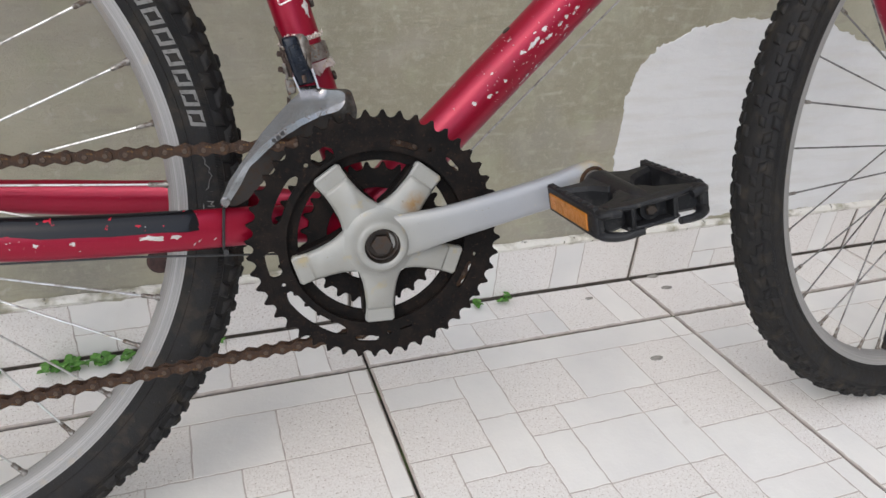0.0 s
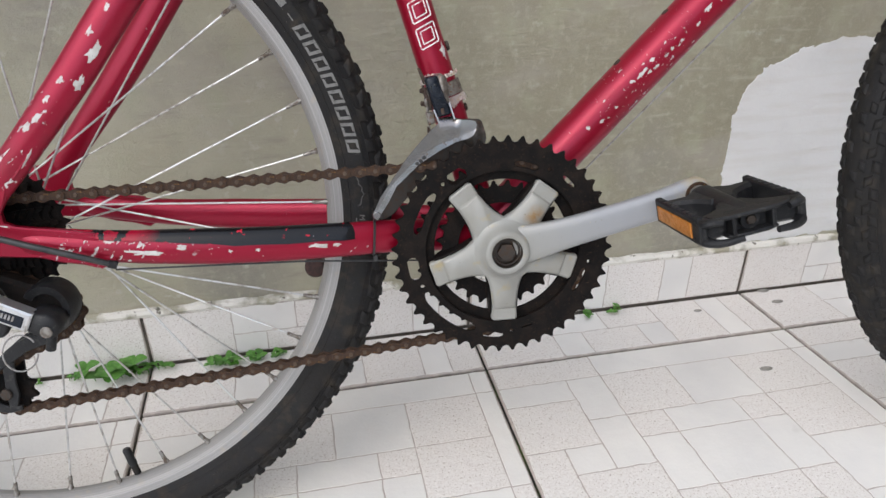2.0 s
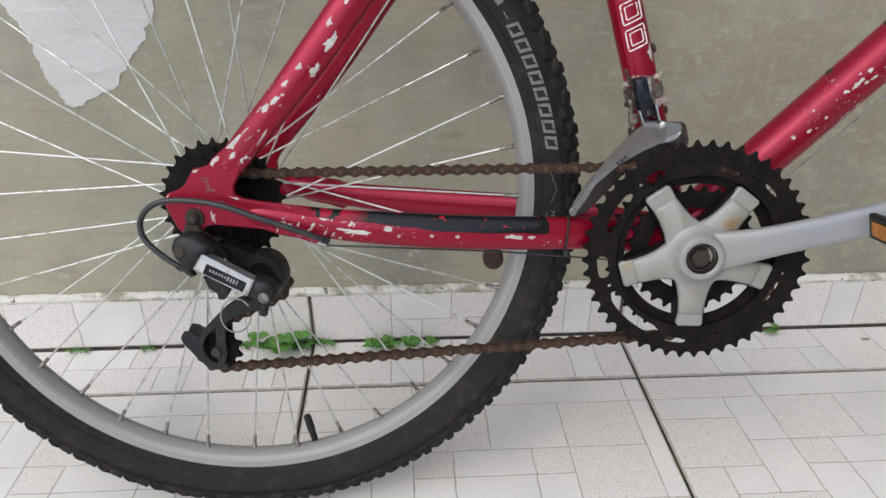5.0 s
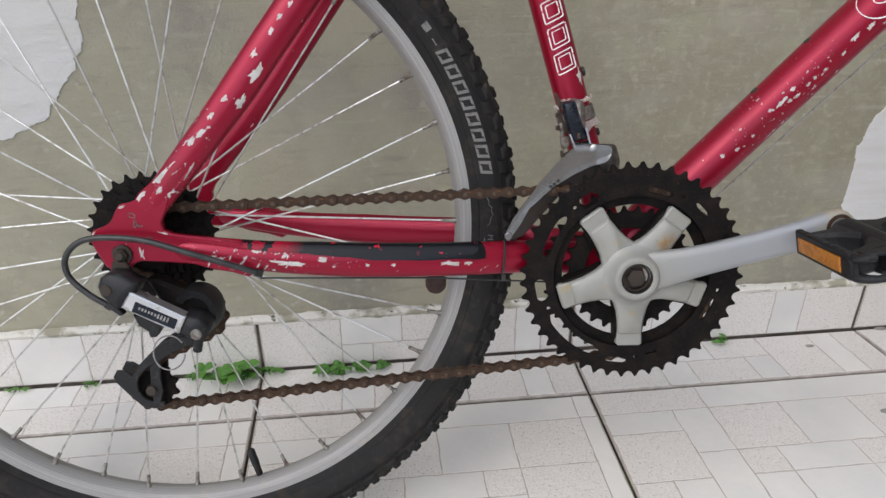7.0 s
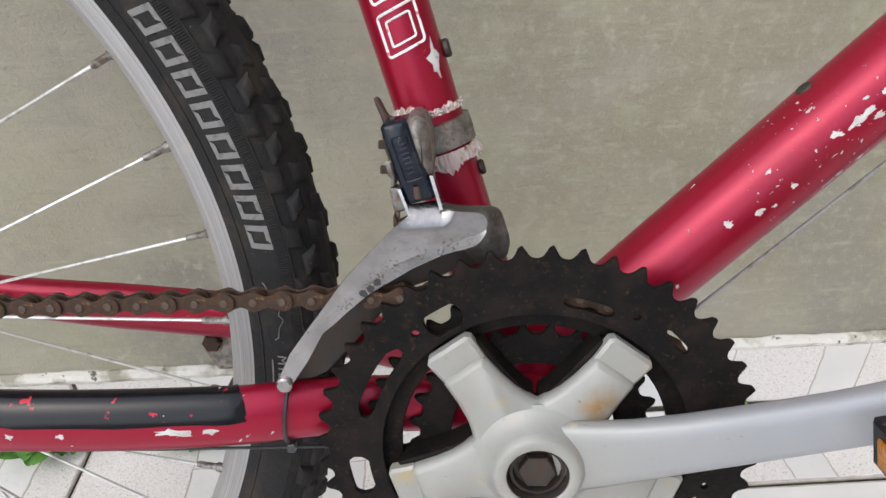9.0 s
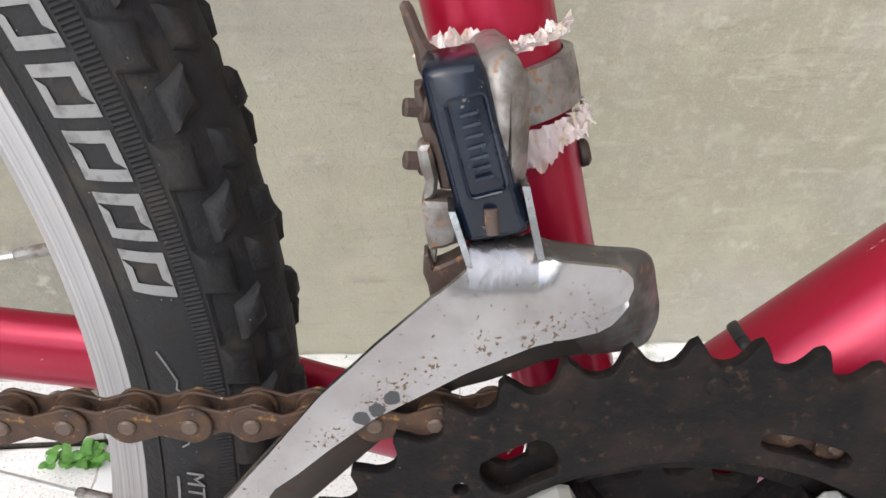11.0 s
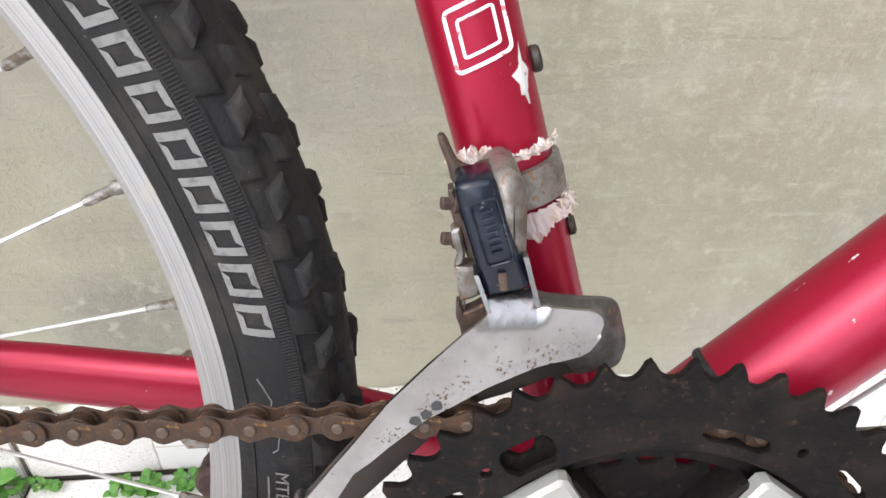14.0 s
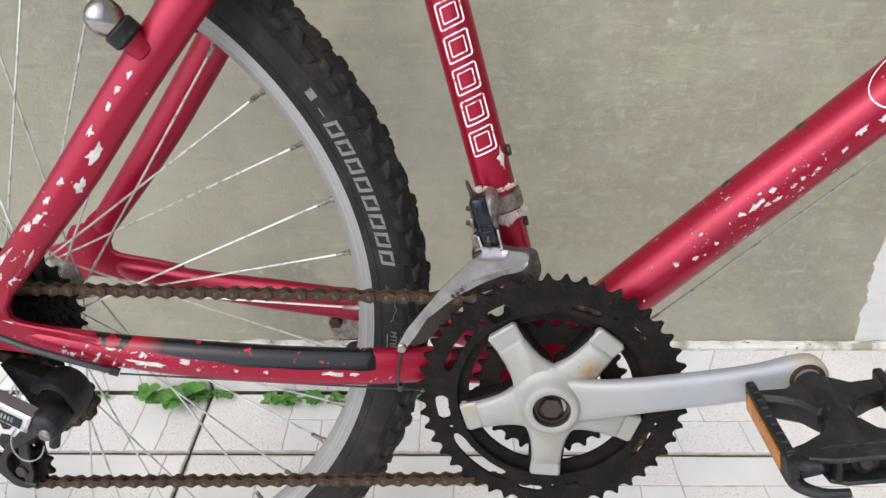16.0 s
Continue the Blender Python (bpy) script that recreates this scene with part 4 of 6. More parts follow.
for k in range(8):
    a = radians(31.6 - k * 2.83)
    for lo, hi, r0, r1 in ((0.0, 0.55, 0.2958, 0.3062), (1.72, 2.27, 0.2958, 0.3062), (0.55, 1.72, 0.3041, 0.3062), (0.55, 1.72, 0.2958, 0.2979)):
        side_print(a - radians(lo), a - radians(hi), r0, r1, radians(-0.45))
side_print(radians(36.6), radians(35.2), 0.2985, 0.3045, 0.0)
side_print(radians(33.9), radians(32.6), 0.2995, 0.3005, 0.0, 1)
g = Geo()
rs = [(0.2965, 6.3), (0.2990, 5.2), (0.3002, 4.6), (0.2995, 4.1), (0.3025, 3.5), (0.3015, 2.9), (0.3035, 2.4), (0.3010, 1.6), (0.3000, 0.6), (0.2980, 0.3)]
g.tube([on_tyre(r, radians(a), up=0.0003) for r, a in rs], 0.0003, 5)
part("print_line", g, m_letter, tyre, "fine grey zigzag print")
side_print(radians(-1.9), radians(-4.6), 0.2952, 0.2960, 0.0, 1)
# the letters MTB
cu = bpy.data.curves.new("lettering", "FONT")
cu.body, cu.size, cu.align_x, cu.align_y, cu.extrude = "MTB", 0.0072, "CENTER", "CENTER", 0.0001
cu.materials.append(m_letter.m)
p = on_tyre(0.3005, radians(-2.6), up=0.0005)
o = (p - on_tyre(0.3005, radians(-2.6), up=-0.002)).normalized()
tan = Vector((math.sin(radians(-2.6)), 0, -math.cos(radians(-2.6))))
o = (o - tan * o.dot(tan)).normalized()
text = new("lettering", cu)
text.parent = tyre
text.matrix_basis = Matrix.Translation(p) @ Matrix((tan, o.cross(tan), o)).transposed().to_4x4()
tagged(text, "small grey letters MTB")

# front wheel and fork, steered a little to the left
FC, FW = Vector((1.1130, 0.0627, 0.0140)), Vector((-0.17939, 0.98376, -0.00573)).normalized()
FU = Vector((FW.y, -FW.x, 0)).normalized()
FV = FU.cross(FW)
M_FRONT = Matrix(((FU.x, FW.x, FV.x, FC.x), (FU.y, FW.y, FV.y, FC.y), (FU.z, FW.z, FV.z, FC.z), (0, 0, 0, 1)))
front = new("front_wheel")
front.parent = bike
front.matrix_basis = M_FRONT
wheel_parts(front, 72, 0.9, 30.5, 0.0215, (-0.028, 0.028), -97.5, False)
tagged(front, "front wheel with aluminium rim and knobbly tyre")
fork = new("fork")
fork.parent = bike
fork.matrix_basis = M_FRONT
tagged(fork, "red curved steel fork")
for s in (-1, 1):
    g = Geo()
    pts = smooth_path([(0.004, s * 0.0435, 0.010), (-0.022, s * 0.047, 0.062), (-0.057, s * 0.052, 0.115), (-0.095, s * 0.056, 0.172), (-0.150, s * 0.054, 0.285), (-0.196, s * 0.050, 0.385)], 6)
    g.tube(pts, [0.0072 + 0.0065 * min(1, i / 14) for i in range(len(pts))], 18)
    blade = part("fork_blade", g, m_red, fork)
    g = Geo()
    g.prism([(-0.012, -0.008), (-0.006, -0.012), (0.006, -0.010), (0.010, 0.002), (0.008, 0.020), (-0.006, 0.024), (-0.011, 0.006)], flat, s * 0.042 - 0.003, s * 0.042 + 0.003, 0.001)
    part("fork_end", g, m_red, blade)
    g = Geo()
    g.disc((0, s * 0.045, 0), (0, s, 0), 0.0085, 0.006, 6, 0.001)
    g.disc((0, s * 0.050, 0), (0, s, 0), 0.0046, 0.009, 12)
    part("axle_nut", g, m_worn, blade, "dull steel axle nut")
g = Geo()
g.box((-0.198, 0, 0.388), (0.034, 0.118, 0.026), 0.006)
g.tube([(-0.200, 0, 0.39), (-0.205, 0, 0.425)], 0.015, 16)
part("fork_crown", g, m_red, fork)

# ---- drive train ----
def belt(circles):
    """Points of a closed belt round circles (x, z, radius, turn: 1 or -1)."""
    out = []
    n = len(circles)
    ends = []
    for i in range(n):
        (ax, az, ar, as_), (bx, bz, br, bs) = circles[i], circles[(i + 1) % n]
        d = Vector((bx - ax, bz - az))
        phi = math.atan2(d.y, d.x) - math.asin((bs * br - as_ * ar) / d.length)
        q = Vector((math.sin(phi), -math.cos(phi)))
        ends.append((Vector((ax, az)) + q * as_ * ar, Vector((bx, bz)) + q * bs * br))
    for i in range(n):
        x, z, r, s = circles[i]
        a, b = ends[i - 1][1] - Vector((x, z)), ends[i][0] - Vector((x, z))
        t0, t1 = math.atan2(a.y, a.x), math.atan2(b.y, b.x)
        while s * (t1 - t0) < 0:
            t1 += s * 2 * math.pi
        for k in range(41):
            t = t0 + (t1 - t0) * k / 40
            out.append((x + r * math.cos(t), z + r * math.sin(t), i))
    return out


Y_RING = {48: -0.0500, 38: -0.0435, 28: -0.0370}
PITCH = 0.0127
P_LOW, P_UP = (-0.0090, -0.1390), (0.040, -0.070)
wheels_of_chain = [(0, 0, 0.0288, -1, -0.0510), (BB.x, BB.z - 0.0008, 0.0778, -1, -0.0440), (*P_LOW, 0.0205, -1, -0.0445), (*P_UP, 0.0195, 1, -0.0460)]
line = belt([c[:4] for c in wheels_of_chain])
line = [Vector((x, wheels_of_chain[i][4], z)) for x, z, i in line]
line.append(line[0])
length = sum((b - a).length for a, b in zip(line, line[1:]))
count = int(length / PITCH) // 2 * 2
step = length / count
spots, run, k = [], 0.0, 0
for a, b in zip(line, line[1:]):
    seg = (b - a).length
    while seg > 1e-9 and run + seg >= k * step - 1e-9 and k < count:
        spots.append(a + (b - a) * ((k * step - run) / seg))
        k += 1
    run += seg


def link_plate(geo, y, thick, waist):
    """A figure-of-eight side plate of one link, lengthways along x."""
    h, r = PITCH / 2, 0.0046
    poly = []
    for i in range(13):
        t = -math.pi / 2 + math.pi * i / 12
        poly.append((h + r * math.cos(t), r * math.sin(t)))
    poly.append((0, waist))
    for i in range(13):
        t = math.pi / 2 + math.pi * i / 12
        poly.append((-h + r * math.cos(t), r * math.sin(t)))
    poly.append((0, -waist))
    geo.prism(poly, flat, y - thick / 2, y + thick / 2, 0.0003)


outer, inner = Geo(), Geo()
for s in (-1, 1):
    link_plate(outer, s * 0.0034, 0.0010, 0.0025)
    link_plate(inner, s * 0.0022, 0.0010, 0.0027)
for x in (-PITCH / 2, PITCH / 2):
    outer.disc((x, -0.0046, 0), (0, 1, 0), 0.0019, 0.0092, 10, 0.0004, mat=1)
    inner.disc((x, -0.0016, 0), (0, 1, 0), 0.0038, 0.0032, 12, 0.0002)
link_meshes = [outer.mesh("link", [m_rust, m_pin]), inner.mesh("link", [m_rust])]
chain = new("chain")
chain.parent = bike
tagged(chain, "rusty brown roller chain")
for i in range(len(spots)):
    a, b = spots[i], spots[(i + 1) % len(spots)]
    d = (b - a).normalized()
    e = (Vector((0, 1, 0)) - d * d.y).normalized()
    ob = part("link", link_meshes[i % 2], [], chain)
    mid = (a + b) / 2
    ob.matrix_basis = Matrix(((d.x, e.x, d.cross(e).x, mid.x), (d.y, e.y, d.cross(e).y, mid.y), (d.z, e.z, d.cross(e).z, mid.z), (0, 0, 0, 1)))

ARMS = [54, 126, 198, 270, 342]


def toothed_ring(teeth, y, thick, inner_r, tab_r, tab_half, tooth=0.0026, start=0.0, solid=()):
    """A chainring with hooked teeth, an open middle and tabs towards the arms."""
    pr = PITCH / (2 * math.sin(math.pi / teeth))
    n = teeth * 10
    shape = [0.0, 0.0, 0.06, 0.36, 0.86, 1.0, 0.80, 0.30, 0.06, 0.0]
    ro, ri = [], []
    for k in range(n):
        th = 2 * math.pi * k / n + start
        ro.append((pr - 0.0032 + (tooth + 0.0030) * shape[k % 10], th))
        off = min(abs((math.degrees(th) - a + 180) % 360 - 180) for a in ARMS)
        f = max(0.0, min(1.0, (tab_half + 3 - off) / 6))
        f = f * f * (3 - 2 * f)
        r_in = inner_r + (tab_r - inner_r) * f
        for lo, hi, deep in solid:
            d = abs((math.degrees(th) - (lo + hi) / 2 + 180) % 360 - 180) - (hi - lo) / 2
            s = max(0.0, min(1.0, 0.5 - d / 7))
            r_in = min(r_in, inner_r + (deep - inner_r) * s * s * (3 - 2 * s))
        ri.append((r_in, th))
    geo = Geo()
    h = thick / 2

    def loop(rows, dr, yy):
        return [Vector((BB.x + (r + dr) * math.cos(t), yy, BB.z + (r + dr) * math.sin(t))) for r, t in rows]

    rows = [loop(ro, -0.0006, y - h), loop(ro, 0, y - h * 0.4), loop(ro, 0, y + h * 0.4), loop(ro, -0.0006, y + h), loop(ri, 0.0004, y + h), loop(ri, 0, y + h * 0.6), loop(ri, 0, y - h * 0.6), loop(ri, 0.0004, y - h)]
    geo.loops(rows, close=None, caps=False)
    return geo


crank = new("crankset")
crank.parent = bike
tagged(crank, "triple crankset with black rings and silver arm")


def outer_ring(teeth, y, thick):
    """The large chainring: hooked teeth, slots of several lengths and small round holes."""
    pr = PITCH / (2 * math.sin(math.pi / teeth))
    tooth = [0.0, 0.02, 0.10, 0.28, 0.66, 1.0, 0.88, 0.44, 0.16, 0.04]
    rim_line = [(pr - 0.0032 + 0.0057 * tooth[k % 10], 2 * math.pi * k / (teeth * 10) + 0.02) for k in range(teeth * 10)]

    def window(t0, t1, r0, r1):
        """A slot with rounded, drawn-in ends, from one angle to another."""
        rows = [(radians(t0 + (t1 - t0) * k / 20), min(1.0, (min(k, 20 - k) + 0.6) / 3.2) ** 0.6) for k in range(21)]
        mid, deep = (r0 + r1) / 2, (r1 - r0) / 2
        return [(mid + deep * w, t) for t, w in rows] + [(mid - deep * w, t) for t, w in reversed(rows)]

    hole_line = [(0.0700, radians(k * 2)) for k in range(180)]
    slots = [window(*q) for q in ((39, 50, 0.0795, 0.0836), (66, 83, 0.0735, 0.0790), (115, 128, 0.0720, 0.0838), (139, 168, 0.0752, 0.0832), (183, 198, 0.0765, 0.0870), (208, 251, 0.0748, 0.0846), (256, 270, 0.0806, 0.0866), (282, 290, 0.0780, 0.0803), (325, 343, 0.0755, 0.0812))]
    cu = bpy.data.curves.new("ring_outline", "CURVE")
    cu.dimensions, cu.fill_mode = "2D", "BOTH"
    cu.extrude, cu.bevel_depth, cu.bevel_resolution = thick / 2 - 0.0004, 0.0004, 1
    rounds = [[(r * math.cos(t), r * math.sin(t)) for r, t in line] for line in (rim_line, hole_line, *slots)]
    for a in ARMS:
        t = radians(a + 5.5)
        rounds.append([(0.0800 * math.cos(t) + 0.0021 * math.cos(q), 0.0800 * math.sin(t) + 0.0021 * math.sin(q)) for q in (2 * math.pi * k / 16 for k in range(16))])
    for pts in rounds:
        sp = cu.splines.new("POLY")
        sp.points.add(len(pts) - 1)
        for p, (a, b) in zip(sp.points, pts):
            p.co = (a, b, 0, 1)
        sp.use_cyclic_u = True
    ob = bpy.data.objects.new("ring_outline", cu)
    me = bpy.data.meshes.new_from_object(ob)
    bpy.data.objects.remove(ob)
    bpy.data.curves.remove(cu)
    me.transform(Matrix(((1, 0, 0, BB.x), (0, 0, 1, y), (0, 1, 0, BB.z), (0, 0, 0, 1))))
    me.flip_normals()
    me.materials.clear()
    me.materials.append(m_ring.m)
    me.polygons.foreach_set("use_smooth", [True] * len(me.polygons))
    me.set_sharp_from_angle(angle=radians(35))
    me.update()
    return me


big = part("outer_chainring", outer_ring(48, Y_RING[48], 0.0030), [], crank, "black steel chainring with rust on its teeth")
part("middle_chainring", toothed_ring(38, Y_RING[38], 0.0026, 0.0612, 0.0480, 8), m_ring, crank, "black worn chainring carrying the chain")
part("inner_chainring", toothed_ring(28, Y_RING[28], 0.0030, 0.0385, 0.0300, 10), m_ring, crank, "small black chainring")
for a in (112, 92, 160, 240, 306, 22):
    g = Geo()
    t = radians(a)
    g.disc((BB.x + 0.0895 * math.cos(t), Y_RING[48] - 0.0019, BB.z + 0.0895 * math.sin(t)), (0, 1, 0), 0.0026, 0.003, 12, 0.0006)
    part("ring_rivet", g, m_ring, big)
for a in ARMS:
    g = Geo()
    t = radians(a)
    u2, v2 = Vector((math.cos(t), math.sin(t))), Vector((-math.sin(t), math.cos(t)))
    poly = []
    for r, w in ((0.010, -0.0072), (0.024, -0.0162), (0.034, -0.0140), (0.062, -0.0125), (0.062, 0.0125), (0.034, 0.0140), (0.024, 0.0162), (0.010, 0.0072)):
        q = u2 * r + v2 * w
        poly.append((BB.x + q.x, BB.z + q.y))
    g.prism(poly, flat, -0.0520, -0.0370, 0.001)
    part("backing_plate", g, m_ring, crank, "black plate behind a spider arm")
# spider: five arms in one casting, pads on their ends and a hub
def turned(a, pts):
    """Points (out, across) on an arm at an angle, in the side plane."""
    c, k = math.cos(radians(a)), math.sin(radians(a))
    return [(BB.x + r * c - w * k, BB.z + r * k + w * c) for r, w in pts]


g = Geo()
poly = []
for a in ARMS:
    poly += turned(a, [(0.0235, -0.0171), (0.0262, -0.0160), (0.0295, -0.0146), (0.0345, -0.0131), (0.0430, -0.0117), (0.0540, -0.0109), (0.0560, -0.0094), (0.0560, 0.0094), (0.0540, 0.0109), (0.0430, 0.0117), (0.0345, 0.0131), (0.0295, 0.0146), (0.0262, 0.0160)])
g.prism(poly, flat, -0.0580, -0.0480, 0.0026)
spider = part("spider", g, m_cover, crank, "silver five-armed spider, warm reflection in its colour, with yellow stains", 60)
for a in ARMS:
    g = Geo()
    g.prism(turned(a, [(0.0545, -0.0110), (0.0655, -0.0117), (0.0675, -0.0097), (0.0675, 0.0097), (0.0655, 0.0117), (0.0545, 0.0110)]), flat, -0.0555, -0.0480, 0.0014)
    part("arm_pad", g, m_cover, spider)
g = Geo()
g.lathe([(0.0001, -0.050), (0.0290, -0.050), (0.0290, -0.0572), (0.0255, -0.0590), (0.0225, -0.0622), (0.0205, -0.0660), (0.0192, -0.0684), (0.0178, -0.0695), (0.0146, -0.0695), (0.0137, -0.0688), (0.0137, -0.0600), (0.0001, -0.0600)], (BB.x, 0, BB.z), (0, 1, 0), 48, closed=False)
part("hub_boss", g, m_cover, spider)
# added thin dark lining: the recess's shade as colour on its wall
g = Geo()
g.lathe([(0.0136, -0.0680), (0.0134, -0.0688), (0.0130, -0.0680), (0.0130, -0.0602), (0.0136, -0.0602)], (BB.x, 0, BB.z), (0, 1, 0), 40)
part("bolt_well", g, m_dark_bolt, spider, "dark lining added for the shade in the bolt well")
g = Geo()
g.disc((BB.x, -0.0600, BB.z), (0, -1, 0), 0.0130, 0.0015, 28)
g.lathe([(0.0100, -0.0600), (0.0108, -0.0650), (0.0122, -0.0650), (0.0126, -0.0600)], (BB.x, 0, BB.z), (0, 1, 0), 28)
g.disc((BB.x, -0.0612, BB.z), (0, -1, 0), 0.0084, 0.0050, 6, 0.0006)
part("crank_bolt", g, m_dark_bolt, crank, "rusty dark hexagon crank bolt")
PEDAL = Vector((0.5890, -0.0720, 0.0115))
arm_d = (Vector((PEDAL.x, 0, PEDAL.z)) - BB).normalized()
arm_n = Vector((-arm_d.z, 0, arm_d.x))
g = Geo()
rows = []
L = (Vector((PEDAL.x, 0, PEDAL.z)) - BB).length
for s, half, yo, yi in ((0.008, 0.0180, -0.0625, -0.0520), (0.018, 0.0174, -0.0652, -0.0540), (0.028, 0.0162, -0.0676, -0.0565), (0.045, 0.0143, -0.0708, -0.0590), (0.065, 0.0132, -0.0737, -0.0610), (0.085, 0.0128, -0.0757, -0.0630), (0.105, 0.0125, -0.0775, -0.0648), (0.125, 0.0124, -0.0790, -0.0665), (0.142, 0.0126, -0.0802, -0.0670), (0.152, 0.0134, -0.0806, -0.0668), (0.160, 0.0143, -0.0808, -0.0668), (L, 0.0147, -0.0808, -0.0668), (L + 0.006, 0.0134, -0.0807, -0.0670), (L + 0.0105, 0.0098, -0.0802, -0.0674), (L + 0.0132, 0.0056, -0.0795, -0.0684), (L + 0.0143, 0.0022, -0.0785, -0.0696)):
    c = BB + arm_d * s
    thick, mid = (yi - yo) / 2, (yi + yo) / 2
    row = []
    for k in range(20):
        t = 2 * math.pi * (k + 0.5) / 20
        a, b = math.cos(t), math.sin(t)
        m = (abs(a) ** 3.6 + abs(b) ** 3.6) ** (-1 / 3.6)
        row.append(c + arm_n * (half * a * m) + Vector((0, mid - thick * b * m, 0)))
    rows.append(row)
g.loops(rows)
part("crank_arm", g, m_silver, crank, "silver painted crank arm with scuffed end", 50)
g = Geo()
g.lathe([(0.0085, -0.0808), (0.0115, -0.0808), (0.0110, -0.0822), (0.0090, -0.0822)], (PEDAL.x, 0, PEDAL.z), (0, 1, 0), 24)
part("pedal_washer", g, m_rust, crank, "rusty washer")
# the other arm and pedal axle, behind the wheel and frame
g = Geo()
g.tube([(BB.x, -0.060, BB.z), (BB.x, 0.062, BB.z)], 0.0085, 16)
part("spindle", g, m_worn, crank)

# freewheel: seven cogs
fw = new("freewheel")
fw.parent = bike
tagged(fw, "dark greasy seven-speed freewheel")
for i, teeth in enumerate((14, 15, 17, 19, 21, 24, 28)):
    y = -0.0510 + i * 0.0030
    pr = PITCH / (2 * math.sin(math.pi / teeth))
    n = teeth * 8
    rows = []
    for rr, yy in ((0.0, y - 0.0009), (0.001, y - 0.0004), (0.001, y + 0.0004), (0.0, y + 0.0009)):
        rows.append([Vector(((pr - 0.0034 + rr * 0.4 + 0.0054 * [0, 0, 0.30, 0.92, 1, 0.40, 0.05, 0][k % 8]) * math.cos(2 * math.pi * k / n), yy, (pr - 0.0034 + rr * 0.4 + 0.0054 * [0, 0, 0.30, 0.92, 1, 0.40, 0.05, 0][k % 8]) * math.sin(2 * math.pi * k / n))) for k in range(n)])
    g = Geo()
    g.loops(rows)
    part("cog", g, m_ring, fw)
g = Geo()
g.tube([(0, -0.055, 0), (0, -0.015, 0)], 0.020, 24)
part("freewheel_body", g, m_ring, fw)

# bare cable along the down tube and along the chainstay
g = Geo()
g.tube([(0.455, -0.004, -0.030), (0.505, -0.006, 0.0165), (0.70, -0.010, 0.2085), (0.90, -0.012, 0.408)], 0.0009, 6)
part("shift_cable", g, m_wire, bike, "thin grey bare shift cable")
g = Geo()
g.tube([(0.10, -0.066, -0.0300), (0.25, -0.053, -0.0360), (0.40, -0.02, -0.0540)], 0.0008, 6)
part("shift_cable", g, m_cable, bike, "thin dark shift cable under the chainstay")
# strap round the down tube by the bottom bracket
g = Geo()
c, q = Vector((0.4685, 0, 0.0180)), Vector((0.7071, 0, 0.7071))
n1 = Vector((-0.7071, 0, 0.7071))
ring = [c + n1 * (0.0211 * math.cos(t)) + Vector((0, 0.0211 * math.sin(t), 0)) for t in (2 * math.pi * k / 32 for k in range(33))]
g.tube(ring, [(0.0007, 0.0018)] * 33, 8, side=q)
part("frame_strap", g, m_plastic, bike, "black strap round the down tube")

# ---- front derailleur ----
fd = new("front_derailleur")
fd.parent = bike
tagged(fd, "worn chromed front derailleur clamped to the seat tube")
ST0, ST1 = Vector((0.378, 0, 0.107)), Vector((0.290, 0, 0.400))
ST_D = (ST1 - ST0).normalized()
ST_F = Vector((ST_D.z, 0, -ST_D.x))


def seat_tube_at(z):
    return ST0 + ST_D * ((z - ST0.z) / ST_D.z)


def cage_y(x, y_front, y_tip):
    """The outer plate stands off towards its tail."""
    t = max(0.0, min(1.0, (0.39 - x) / 0.075))
    return y_front + (y_tip - y_front) * t


# the outer plate, from the tail to the front: points of its upper edge, its crease and its lower edge
CAGE = [
    ((0.3108, 0.0012), (0.3122, -0.0004), (0.3148, -0.0026)), ((0.3180, 0.0165), (0.3205, 0.0148), (0.3250, 0.0120)),
    ((0.3275, 0.0295), (0.3300, 0.0282), (0.3330, 0.0262)), ((0.3327, 0.0362), (0.3350, 0.0335), (0.3378, 0.0300)),
    ((0.3426, 0.0496), (0.3430, 0.0410), (0.3442, 0.0360)), ((0.3534, 0.0613), (0.3536, 0.0493), (0.3538, 0.0440)),
    ((0.3638, 0.0716), (0.3645, 0.0563), (0.3648, 0.0503)), ((0.3706, 0.0770), (0.3705, 0.0590), (0.3705, 0.0537)),
    ((0.3720, 0.0773), (0.3720, 0.0595), (0.3720, 0.0545)), ((0.3830, 0.0790), (0.3835, 0.0634), (0.3838, 0.0598)),
    ((0.3844, 0.0793), (0.3850, 0.0640), (0.3853, 0.0604)), ((0.3924, 0.0786), (0.3920, 0.0662), (0.3925, 0.0621)),
    ((0.3985, 0.0782), (0.3970, 0.0684), (0.3975, 0.0638)), ((0.4008, 0.0776), (0.4000, 0.0696), (0.4000, 0.0656)),
    ((0.4024, 0.0762), (0.4013, 0.0703), (0.4015, 0.0680)), ((0.4030, 0.0740), (0.4024, 0.0712), (0.4026, 0.0702)),
]


def ease(v, lo, hi):
    v = max(0.0, min(1.0, (v - lo) / (hi - lo)))
    return v * v * (3 - 2 * v)


def cage_face(x, z, low=0.0):
    """A point of the plate's face: flat, bent back between the ears, its lower band turned out."""
    h = max(0.0, min(0.0104, z - 0.0712))
    back = (0.0112 - math.sqrt(0.0112**2 - h * h)) * ease(x, 0.3650, 0.3708) * (1 - ease(x, 0.3843, 0.3880))
    return Vector((x, cage_y(x, -0.0472, -0.0557) + back - 0.00035 * low, z))


def along(row, n):
    p = [Vector((x, z)) for x, z in row]
    return [a.lerp(b, k / n) for a, b in zip(p, p[1:]) for k in range(n)] + [p[-1]]


